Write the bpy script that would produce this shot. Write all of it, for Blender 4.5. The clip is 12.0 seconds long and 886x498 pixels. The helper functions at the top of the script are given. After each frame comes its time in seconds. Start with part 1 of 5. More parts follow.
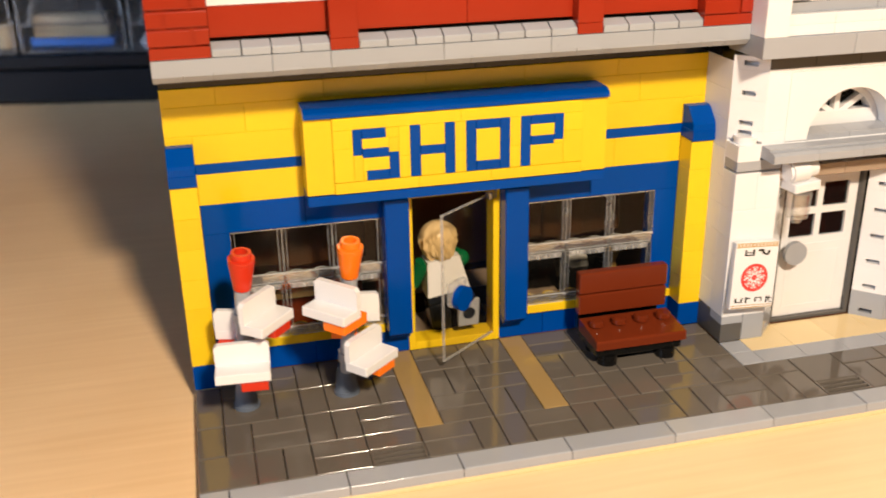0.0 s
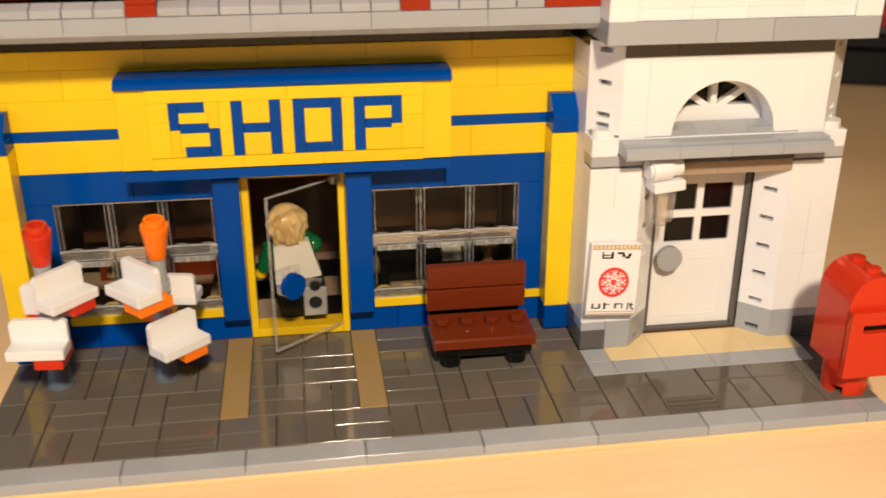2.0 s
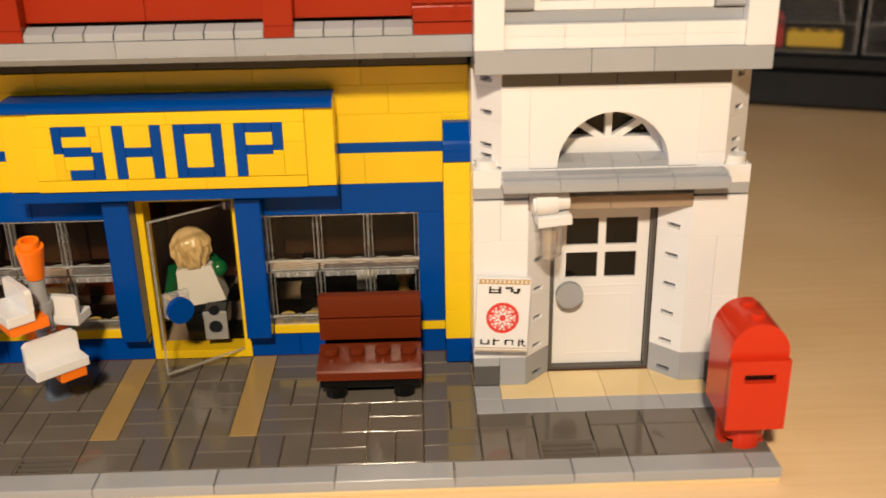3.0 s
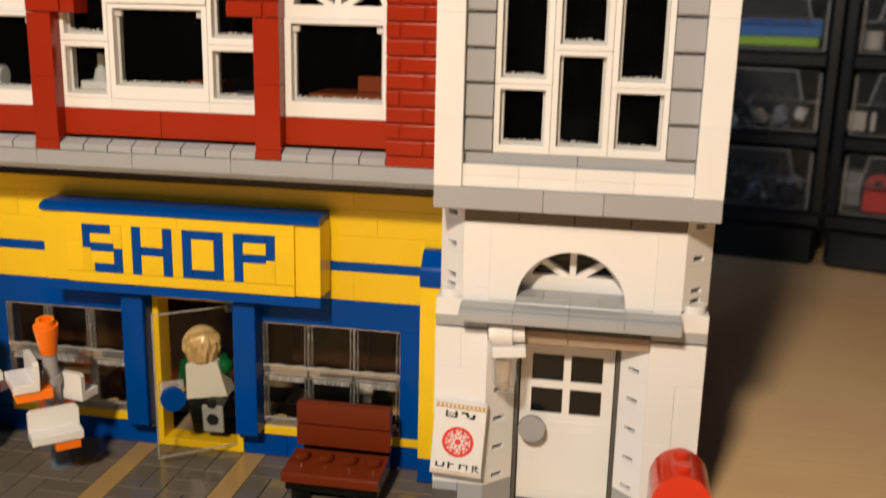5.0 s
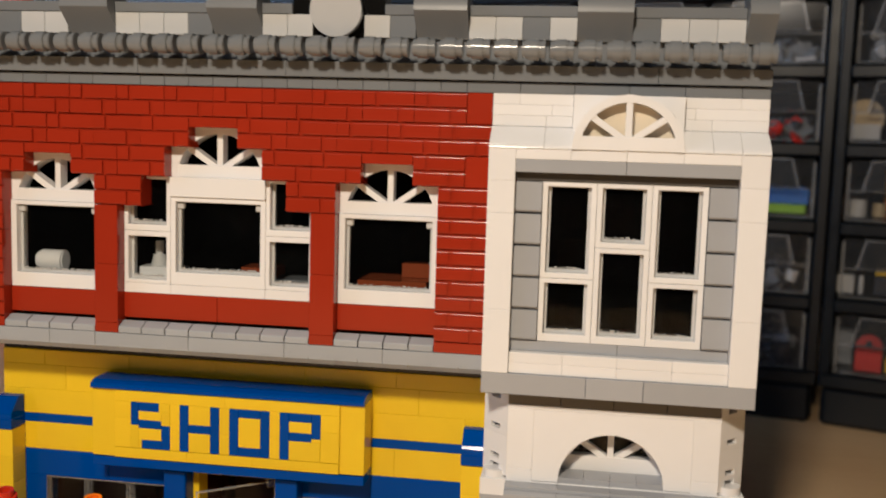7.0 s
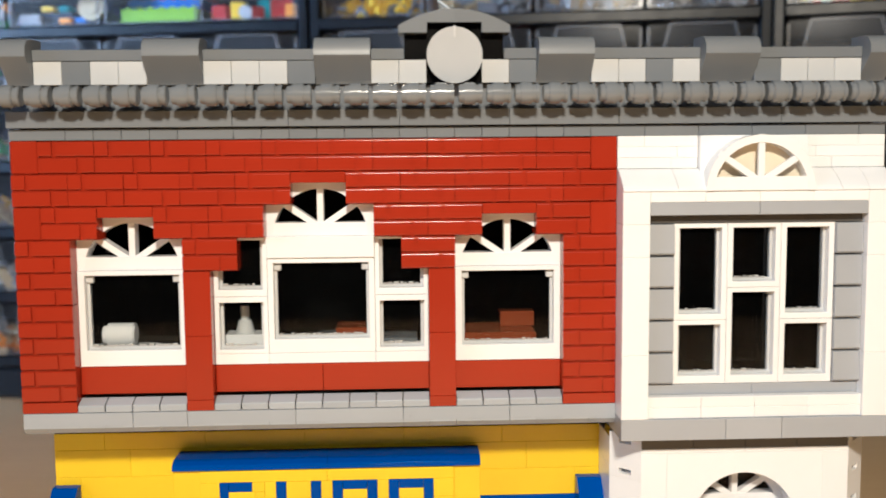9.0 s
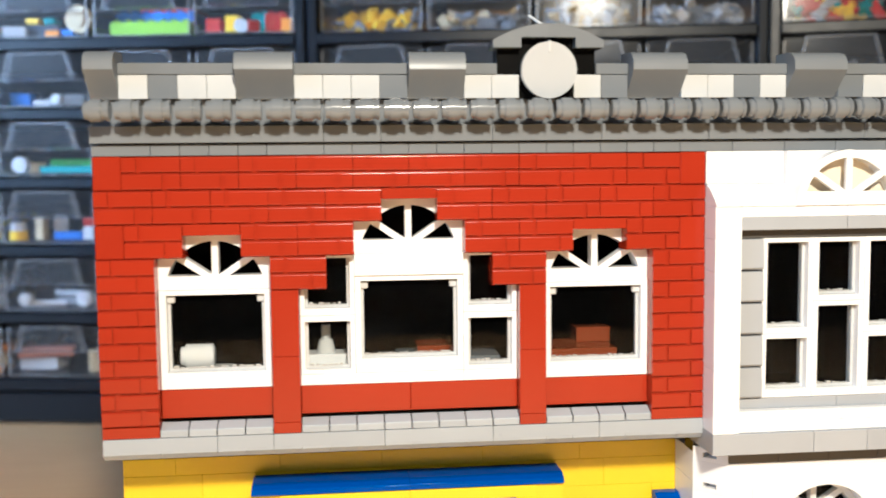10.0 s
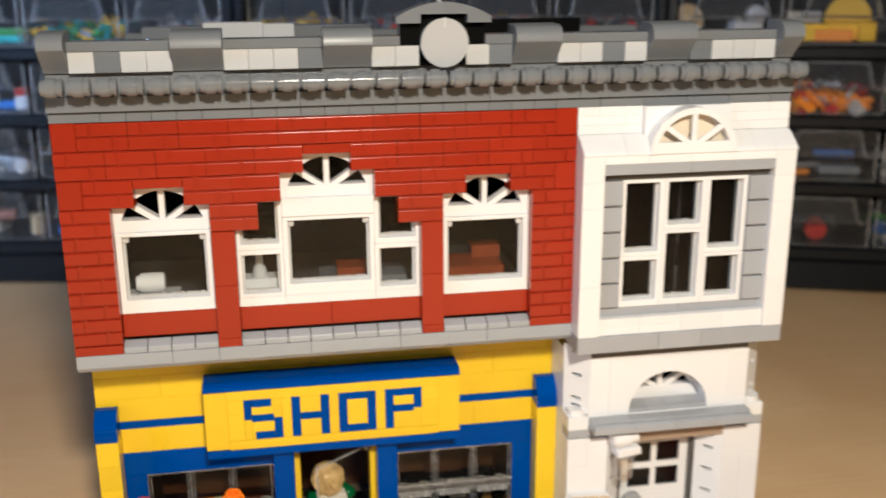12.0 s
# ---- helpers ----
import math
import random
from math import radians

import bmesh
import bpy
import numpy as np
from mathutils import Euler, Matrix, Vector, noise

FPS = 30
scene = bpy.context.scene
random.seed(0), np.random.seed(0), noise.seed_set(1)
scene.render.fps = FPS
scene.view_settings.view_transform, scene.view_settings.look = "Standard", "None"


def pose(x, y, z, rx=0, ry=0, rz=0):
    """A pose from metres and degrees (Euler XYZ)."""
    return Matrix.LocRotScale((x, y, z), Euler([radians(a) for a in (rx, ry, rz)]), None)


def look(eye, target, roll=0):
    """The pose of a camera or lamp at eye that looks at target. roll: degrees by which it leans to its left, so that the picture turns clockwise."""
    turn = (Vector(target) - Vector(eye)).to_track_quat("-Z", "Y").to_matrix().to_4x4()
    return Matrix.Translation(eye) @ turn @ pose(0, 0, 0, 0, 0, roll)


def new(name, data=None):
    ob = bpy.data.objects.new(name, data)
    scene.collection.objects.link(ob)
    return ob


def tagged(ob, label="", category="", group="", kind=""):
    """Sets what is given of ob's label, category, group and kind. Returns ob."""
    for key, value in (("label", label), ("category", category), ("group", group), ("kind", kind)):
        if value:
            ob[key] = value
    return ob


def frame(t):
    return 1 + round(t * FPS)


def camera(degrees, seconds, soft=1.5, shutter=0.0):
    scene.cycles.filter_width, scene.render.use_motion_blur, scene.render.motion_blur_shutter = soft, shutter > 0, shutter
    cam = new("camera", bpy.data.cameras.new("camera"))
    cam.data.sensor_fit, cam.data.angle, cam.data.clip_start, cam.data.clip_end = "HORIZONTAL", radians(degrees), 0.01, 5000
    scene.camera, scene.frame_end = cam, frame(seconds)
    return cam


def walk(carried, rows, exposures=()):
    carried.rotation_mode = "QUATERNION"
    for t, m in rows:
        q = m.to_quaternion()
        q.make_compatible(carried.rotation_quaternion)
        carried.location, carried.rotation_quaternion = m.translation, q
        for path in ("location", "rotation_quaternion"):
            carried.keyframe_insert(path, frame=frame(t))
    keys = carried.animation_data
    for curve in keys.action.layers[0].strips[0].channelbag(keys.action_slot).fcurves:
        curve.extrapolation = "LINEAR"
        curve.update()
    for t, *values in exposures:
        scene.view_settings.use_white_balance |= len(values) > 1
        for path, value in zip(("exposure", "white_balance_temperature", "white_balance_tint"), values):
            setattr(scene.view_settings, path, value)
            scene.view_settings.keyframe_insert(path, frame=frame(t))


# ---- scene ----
cam = camera(48.59, 12.0, soft=1.7, shutter=0.5)
PATH = [
    (0, (0.01330, -0.22104, 0.16545), (0.23137, 0.67715, -0.21625), -1.026),
    (0.5, (0.03229, -0.22474, 0.16336), (0.23309, 0.67483, -0.22452), -0.334),
    (1, (0.04853, -0.22321, 0.16231), (0.22944, 0.68128, -0.22390), -0.434),
    (1.5, (0.07014, -0.22051, 0.16090), (0.23556, 0.68540, -0.22891), 0.112),
    (2, (0.09181, -0.21960, 0.15924), (0.22698, 0.68906, -0.23580), 0.055),
    (2.5, (0.12301, -0.22012, 0.15855), (0.22582, 0.70080, -0.21739), 0.002),
    (2.7, (0.13814, -0.21820, 0.16067), (0.21066, 0.70287, -0.22194), -0.531),
    (4.3, (0.22250, -0.22381, 0.15340), (0.06491, 0.71299, -0.15898), 0.983),
    (4.5, (0.22449, -0.22450, 0.15430), (0.05418, 0.71308, -0.14892), 1.077),
    (5, (0.22576, -0.23018, 0.16123), (0.06099, 0.72518, -0.08402), 1.320),
    (5.5, (0.22381, -0.23546, 0.16720), (0.07045, 0.73152, -0.03634), 1.281),
    (6, (0.22127, -0.23950, 0.17091), (0.06802, 0.73688, 0.01859), 1.244),
    (6.5, (0.21241, -0.24378, 0.17843), (0.06668, 0.73592, 0.04078), 1.408),
    (7, (0.20553, -0.24784, 0.17899), (0.06129, 0.73560, 0.06924), 1.759),
    (7.5, (0.18494, -0.25011, 0.18756), (0.07999, 0.73994, 0.09378), 1.705),
    (7.7, (0.17854, -0.24934, 0.18771), (0.07653, 0.74048, 0.08841), 1.246),
    (9.3, (0.09808, -0.23798, 0.18971), (0.16283, 0.75504, 0.09108), -0.638),
    (9.5, (0.08950, -0.23689, 0.18943), (0.16367, 0.75628, 0.09937), -0.654),
    (10, (0.06810, -0.23307, 0.19013), (0.17206, 0.75792, 0.10568), -0.576),
    (10.5, (0.05316, -0.23715, 0.18996), (0.16484, 0.75334, 0.10961), -0.608),
    (11, (0.04979, -0.24221, 0.19379), (0.17788, 0.74296, 0.07962), -0.658),
    (11.5, (0.05749, -0.25884, 0.21194), (0.20153, 0.71214, 0.02100), -1.025),
    (12, (0.06978, -0.28123, 0.24097), (0.23631, 0.66541, -0.03498), -0.357),
]
EXPOSURES = [(0.0, 0.01, 6220, 14), (1.0, -0.14, 6290, 14), (2.5, -0.25, 6370, 12), (4.5, -0.56, 6250, 12), (5.5, -0.51, 6150, 12), (6.5, -0.83, 5970, 12), (7.7, -0.53, 5770, 11), (9.3, -0.04, 5420, 8), (10.5, 0.38, 5390, 6), (11.5, 0.16, 5490, 5), (12.0, -0.27, 5520, 9)]
walk(cam, [(t, look(eye, target, roll)) for t, eye, target, roll in PATH], EXPOSURES)
cam.data.dof.use_dof = True
cam.data.dof.focus_distance = 0.31
cam.data.dof.aperture_fstop = 15.0

# ---- units of the toy: one stud, one plate, top of the toy pavement over the table ----
S, P, B = 0.008, 0.0032, 0.0048


# ---- world and lights ----
world = bpy.data.worlds.new("room_air")
scene.world = world
world.use_nodes = True
world.node_tree.nodes["Background"].inputs["Color"].default_value = (0.9, 0.85, 0.8, 1)
world.node_tree.nodes["Background"].inputs["Strength"].default_value = 0.008


def area_lamp(name, eye, target, size, watts, colour, spread=180):
    data = bpy.data.lights.new(name, "AREA")
    data.shape, data.size, data.energy, data.color = "DISK", size, watts, colour
    data.spread = radians(spread)
    ob = new(name, data)
    ob.matrix_world = look(eye, target)
    return ob


area_lamp("desk_lamp", (0.122, -0.45, 0.45), (0.122, -0.27, 0.0), 0.060, 7.0, (1.0, 0.81, 0.565))
# added fill: narrow bluish beam that brightens the left cabinets
area_lamp("cabinet_fill", (-1.73, -0.16, 0.62), (-0.28, 0.60, 0.38), 0.30, 3.4, (0.55, 0.74, 1.0), 26)
area_lamp("sky_light", (-1.72, -1.0, 0.82), (0.0, -0.15, 0.0), 1.0, 12.0, (0.70, 0.83, 1.0))


# ---- materials ----
def nodes_of(name):
    mat = bpy.data.materials.new(name)
    mat.use_nodes = True
    tree = mat.node_tree
    return mat, tree, tree.nodes["Principled BSDF"]


def plastic(name, colour, rough=0.13, wear=0.05, coat=0.0, tint=0.05, spec=0.3):
    """Moulded plastic: colour differs a little from piece to piece, faint smudges in the gloss, fine dents."""
    mat, tree, bsdf = nodes_of(name)
    link, make = tree.links.new, tree.nodes.new
    tex, info = make("ShaderNodeTexCoord"), make("ShaderNodeObjectInfo")
    big = make("ShaderNodeTexNoise")
    big.inputs["Scale"].default_value, big.inputs["Detail"].default_value = 90.0, 4.0
    geo = make("ShaderNodeNewGeometry")
    link(geo.outputs["Position"], big.inputs["Vector"])
    hsv = make("ShaderNodeHueSaturation")
    hsv.inputs["Color"].default_value = (*colour, 1)
    span = make("ShaderNodeMapRange")
    span.inputs["To Min"].default_value, span.inputs["To Max"].default_value = 1 - tint, 1 + tint
    link(info.outputs["Random"], span.inputs["Value"])
    smear = make("ShaderNodeMapRange")
    smear.inputs["To Min"].default_value, smear.inputs["To Max"].default_value = 1 - wear, 1 + wear
    link(big.outputs["Fac"], smear.inputs["Value"])
    mul = make("ShaderNodeMath")
    mul.operation = "MULTIPLY"
    link(span.outputs["Result"], mul.inputs[0])
    link(smear.outputs["Result"], mul.inputs[1])
    link(mul.outputs["Value"], hsv.inputs["Value"])
    link(hsv.outputs["Color"], bsdf.inputs["Base Color"])
    gloss = make("ShaderNodeMapRange")
    gloss.inputs["To Min"].default_value, gloss.inputs["To Max"].default_value = rough * 0.75, rough * 1.35
    link(big.outputs["Fac"], gloss.inputs["Value"])
    link(gloss.outputs["Result"], bsdf.inputs["Roughness"])
    bump = make("ShaderNodeBump")
    bump.inputs["Strength"].default_value, bump.inputs["Distance"].default_value = 0.06, 0.0004
    link(big.outputs["Fac"], bump.inputs["Height"])
    link(bump.outputs["Normal"], bsdf.inputs["Normal"])
    bsdf.inputs["Specular IOR Level"].default_value = spec
    bsdf.inputs["Coat Weight"].default_value = coat
    return mat


def clear(name, colour, haze, rough=0.05, shiny=0.025):
    """Clear plastic: lets most light pass, mirrors the room more at a slant, with a faint haze of scuffs; strong haze
    paints bright edges and glints.
    """
    mat, tree, bsdf = nodes_of(name)
    make, link = tree.nodes.new, tree.links.new
    see, shine, weight = make("ShaderNodeBsdfTransparent"), make("ShaderNodeBsdfGlossy"), make("ShaderNodeLayerWeight")
    see.inputs["Color"].default_value = (*colour, 1)
    shine.inputs["Roughness"].default_value = rough
    weight.inputs["Blend"].default_value = 0.5
    power, scale, first, second = make("ShaderNodeMath"), make("ShaderNodeMath"), make("ShaderNodeMixShader"), make("ShaderNodeMixShader")
    power.operation, scale.operation = "POWER", "MULTIPLY_ADD"
    power.inputs[1].default_value = 4.0
    scale.inputs[1].default_value, scale.inputs[2].default_value = 0.6, shiny
    link(weight.outputs["Facing"], power.inputs[0])
    link(power.outputs["Value"], scale.inputs[0])
    link(scale.outputs["Value"], first.inputs["Fac"])
    link(see.outputs["BSDF"], first.inputs[1])
    link(shine.outputs["BSDF"], first.inputs[2])
    scuffs, spread = make("ShaderNodeTexNoise"), make("ShaderNodeMapRange")
    geo = make("ShaderNodeNewGeometry")
    link(geo.outputs["Position"], scuffs.inputs["Vector"])
    scuffs.inputs["Scale"].default_value = 150.0
    spread.inputs["To Min"].default_value, spread.inputs["To Max"].default_value = haze * 0.5, haze * 1.5
    link(scuffs.outputs["Fac"], spread.inputs["Value"])
    link(spread.outputs["Result"], second.inputs["Fac"])
    link(first.outputs["Shader"], second.inputs[1])
    bsdf.inputs["Base Color"].default_value = (0.8, 0.8, 0.8, 1)
    link(bsdf.outputs["BSDF"], second.inputs[2])
    link(second.outputs["Shader"], tree.nodes["Material Output"].inputs["Surface"])
    return mat


def wood(name, light, dark):
    """Pale laminate with long fine grain along x and broad cloudy figure."""
    mat, tree, bsdf = nodes_of(name)
    make, link = tree.nodes.new, tree.links.new
    geo, stretch = make("ShaderNodeNewGeometry"), make("ShaderNodeMapping")
    stretch.inputs["Scale"].default_value = (3.0, 60.0, 3.0)
    grain, cloud = make("ShaderNodeTexNoise"), make("ShaderNodeTexNoise")
    grain.inputs["Scale"].default_value, grain.inputs["Detail"].default_value = 6.0, 6.0
    cloud.inputs["Scale"].default_value, cloud.inputs["Detail"].default_value = 7.0, 3.0
    link(geo.outputs["Position"], stretch.inputs["Vector"])
    link(stretch.outputs["Vector"], grain.inputs["Vector"])
    link(geo.outputs["Position"], cloud.inputs["Vector"])
    mix, ramp = make("ShaderNodeMath"), make("ShaderNodeValToRGB")
    mix.operation = "MULTIPLY_ADD"
    mix.inputs[1].default_value = 0.3
    link(grain.outputs["Fac"], mix.inputs[0])
    half = make("ShaderNodeMath")
    half.operation = "MULTIPLY"
    half.inputs[1].default_value = 0.7
    link(cloud.outputs["Fac"], half.inputs[0])
    link(half.outputs["Value"], mix.inputs[2])
    ramp.color_ramp.elements[0].position, ramp.color_ramp.elements[1].position = 0.38, 0.62
    ramp.color_ramp.elements[0].color, ramp.color_ramp.elements[1].color = (*dark, 1), (*light, 1)
    link(mix.outputs["Value"], ramp.inputs["Fac"])
    link(ramp.outputs["Color"], bsdf.inputs["Base Color"])
    bsdf.inputs["Roughness"].default_value = 0.42
    bump = make("ShaderNodeBump")
    bump.inputs["Strength"].default_value, bump.inputs["Distance"].default_value = 0.03, 0.0003
    link(grain.outputs["Fac"], bump.inputs["Height"])
    link(bump.outputs["Normal"], bsdf.inputs["Normal"])
    return mat


YELLOW = plastic("yellow_plastic", (0.78, 0.525, 0.008))
BLUE = plastic("blue_plastic", (0.0002, 0.053, 0.305), spec=0.09)
RED = plastic("dark_red_plastic", (0.295, 0.023, 0.0065), rough=0.19, spec=0.33)
BRIGHT_RED = plastic("bright_red_plastic", (0.58, 0.034, 0.010), rough=0.13)
ORANGE = plastic("orange_plastic", (0.92, 0.20, 0.008))
WHITE = plastic("white_plastic", (0.75, 0.755, 0.775), tint=0.025, wear=0.03)
LIGHT = plastic("light_grey_plastic", (0.345, 0.360, 0.390))
CLOCK = plastic("clock_grey_plastic", (0.42, 0.43, 0.445))
PALE = plastic("pale_grey_plastic", (0.52, 0.53, 0.54))
LEDGE = plastic("ledge_grey_plastic", (0.335, 0.358, 0.392), rough=0.3)
COPING = plastic("coping_grey_plastic", (0.165, 0.178, 0.195), rough=0.34)
GREY = plastic("mid_grey_plastic", (0.165, 0.178, 0.195), rough=0.15, spec=0.4)
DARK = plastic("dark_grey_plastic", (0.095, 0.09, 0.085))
PAVE = plastic("paving_grey_plastic", (0.125, 0.108, 0.090), rough=0.08, tint=0.10, spec=0.5)
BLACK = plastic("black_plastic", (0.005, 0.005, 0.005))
TAN = plastic("tan_plastic", (0.74, 0.58, 0.32))
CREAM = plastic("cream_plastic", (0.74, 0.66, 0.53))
DARKTAN = plastic("dark_tan_plastic", (0.33, 0.22, 0.085))
BROWN = plastic("brown_plastic", (0.135, 0.022, 0.006), spec=0.25)
GREEN = plastic("green_plastic", (0.004, 0.12, 0.04))
FOOT = plastic("slate_blue_plastic", (0.12, 0.145, 0.19))
HAIR = plastic("blond_plastic", (0.64, 0.47, 0.23), rough=0.24)
LINTEL = plastic("lintel_tan_plastic", (0.34, 0.255, 0.185))
CUPBOARD = plastic("cupboard_brown_plastic", (0.045, 0.018, 0.008))
CARD = plastic("brown_card", (0.50, 0.27, 0.09), rough=0.7)
NAVY = plastic("dark_leg_plastic", (0.012, 0.015, 0.021))
DULL = plastic("dull_orange_plastic", (0.24, 0.055, 0.02))
BROWNISH = plastic("dim_brown_plastic", (0.15, 0.062, 0.030))
CLEAR = clear("clear_plastic", (0.96, 0.95, 0.92), 0.001, 0.02, 0.009)
# strong whitish haze: paints highlights on clear plastic as strips and rings
GLINT = clear("clear_glint_plastic", (0.9, 0.9, 0.88), 0.38, 0.10, 0.25)
CLEAR_EDGE = clear("clear_plastic_edge", (0.92, 0.91, 0.88), 0.24, 0.10, 0.12)
BAND = clear("clear_band_plastic", (0.92, 0.91, 0.88), 0.26, 0.10, 0.16)
CLEAR_STUD = clear("clear_stud_plastic", (0.92, 0.91, 0.88), 0.08, 0.06, 0.26)
GLASS = clear("window_glass", (0.93, 0.94, 0.94), 0.001, 0.02, 0.011)
MILKY = clear("milky_drawer_plastic", (0.95, 0.96, 0.98), 0.017, 0.14, 0.007)
MILKY_EDGE = clear("milky_drawer_edge", (0.92, 0.93, 0.95), 0.115, 0.14, 0.02)
CABINET = plastic("cabinet_black", (0.006, 0.009, 0.014), rough=0.33, spec=0.36)
TABLEWOOD = wood("pale_wood_laminate", (0.91, 0.655, 0.385), (0.80, 0.54, 0.29))
FLOORWOOD = wood("floor_wood", (0.30, 0.19, 0.10), (0.22, 0.13, 0.07))
PAINT = plastic("wall_paint", (0.125, 0.10, 0.072), rough=0.7)
GOLD = plastic("gold_print", (0.45, 0.28, 0.08), rough=0.35)

# ---- mesh helpers ----
PLACE, MESHES = {}, {}


def thing(name, x, y, z, label, category, group="", kind="", turn=0.0):
    ob = new(name)
    ob.empty_display_size = 0.01
    m = pose(x, y, z, 0, 0, turn)
    ob.matrix_basis = m
    PLACE[ob] = m
    return tagged(ob, label, category, group, kind)


def put(name, mesh, parent, m, label=""):
    """One mesh object at the world pose m, under a thing or a part."""
    ob = new(name, mesh)
    PLACE[ob] = m
    if parent is not None:
        ob.parent = parent
        ob.matrix_basis = PLACE[parent].inverted() @ m
    else:
        ob.matrix_basis = m
    if label:
        ob["label"] = label
    return ob


def finish(bm, name, *mats, smooth=False):
    bmesh.ops.recalc_face_normals(bm, faces=bm.faces)
    mesh = bpy.data.meshes.new(name)
    bm.to_mesh(mesh)
    bm.free()
    for mat in mats:
        mesh.materials.append(mat)
    if smooth:
        mesh.polygons.foreach_set("use_smooth", [True] * len(mesh.polygons))
        mesh.set_sharp_from_angle(angle=radians(38))
    return mesh


def part(name, bm, mat, parent, label="", m=None, smooth=False):
    mats = mat if isinstance(mat, (list, tuple)) else [mat]
    return put(name, finish(bm, name, *mats, smooth=smooth), parent, m or Matrix.Identity(4), label)


def box(bm, x0, x1, y0, y1, z0, z1, bevel=0.0, m=None, slot=0, rounds=1):
    made = bmesh.ops.create_cube(bm, size=1.0)
    verts = made["verts"]
    mid = Vector(((x0 + x1) / 2, (y0 + y1) / 2, (z0 + z1) / 2))
    bmesh.ops.transform(bm, matrix=Matrix.Translation(mid) @ Matrix.Diagonal((x1 - x0, y1 - y0, z1 - z0, 1)), verts=verts)
    faces = {f for v in verts for f in v.link_faces}
    if bevel:
        edges = list({e for v in verts for e in v.link_edges})
        out = bmesh.ops.bevel(bm, geom=edges, offset=bevel, segments=rounds, affect="EDGES")
        verts = list({v for f in out["faces"] for v in f.verts} | {v for v in verts if v.is_valid})
        faces = {f for v in verts for f in v.link_faces}
    for f in faces:
        f.material_index = slot
    if m is not None:
        bmesh.ops.transform(bm, matrix=m, verts=verts)
    return verts


def rounded(bm, edges, offset, segments):
    """Bevels the edges of a box; each band shades smoothly on its own between flat faces."""
    bmesh.ops.bevel(bm, geom=edges, offset=offset, segments=segments, affect="EDGES", profile=0.5)
    bm.normal_update()

    def bend(f):
        n = [abs(c) for c in f.normal]
        return "flat" if max(n) > 0.9999 else "xyz"[n.index(min(n))] if min(n) < 0.001 else "corner"
    kinds = {f: bend(f) for f in bm.faces}
    for f, k in kinds.items():
        f.smooth = k != "flat"
    for e in bm.edges:
        e.smooth = len({kinds[f] for f in e.link_faces}) == 1


def tube(bm, r0, r1, h, m, n=20, slot=0):
    """A cone or cylinder that stands on the origin of m."""
    made = bmesh.ops.create_cone(bm, cap_ends=True, segments=n, radius1=r0, radius2=r1, depth=h, matrix=m @ Matrix.Translation((0, 0, h / 2)))
    for f in {f for v in made["verts"] for f in v.link_faces}:
        f.material_index = slot
    return made["verts"]


def prism(bm, pts, a, b, axis="y", m=None, slot=0):
    """A polygon swept from a to b: pts are (x, z) swept along y, or (y, z) swept along x."""
    def at(p, d):
        return (p[0], d, p[1]) if axis == "y" else (d, p[0], p[1])
    front, back = [bm.verts.new(at(p, a)) for p in pts], [bm.verts.new(at(p, b)) for p in pts]
    faces = [bm.faces.new(front), bm.faces.new(list(reversed(back)))]
    n = len(pts)
    for i in range(n):
        faces.append(bm.faces.new((front[i], back[i], back[(i + 1) % n], front[(i + 1) % n])))
    for f in faces:
        f.material_index = slot
    if m is not None:
        bmesh.ops.transform(bm, matrix=m, verts=front + back)
    return front + back


def wpos(x, y, z):
    return Matrix.Translation((x * S, y * S, B + z * P))


def arc_band(r, rim, a0, a1, cuts=26):
    """A bent band as one outline: outer arc out, inner arc back."""
    outer = [(r * math.cos(a0 + (a1 - a0) * i / cuts), r * math.sin(a0 + (a1 - a0) * i / cuts)) for i in range(cuts + 1)]
    inner = [((r - rim) * math.cos(a1 - (a1 - a0) * i / cuts), (r - rim) * math.sin(a1 - (a1 - a0) * i / cuts)) for i in range(cuts + 1)]
    return outer + inner


def ring_frame(bm, x0, x1, z0, z1, u0, u1, v0, v1, y0, y1):
    """A flat frame in one piece: outside x0..x1, z0..z1, opening u0..u1, v0..v1, from y0 to y1."""
    loops = []
    for y in (y0, y1):
        for a, b, c, d in ((x0, x1, z0, z1), (u0, u1, v0, v1)):
            loops.append([bm.verts.new(p) for p in ((a, y, c), (b, y, c), (b, y, d), (a, y, d))])
    fo, fi, bo, bi = loops
    for i in range(4):
        j = (i + 1) % 4
        for a, b in ((fo, fi), (fi, bi), (bi, bo), (bo, fo)):
            bm.faces.new((a[i], a[j], b[j], b[i]))
    edges = [e for e in bm.edges if all(abs(v.co.y - y0) < 1e-7 for v in e.verts) and not (set(e.verts) & set(fo) and set(e.verts) & set(fi))]
    bmesh.ops.bevel(bm, geom=edges, offset=0.00015, segments=1, affect="EDGES")


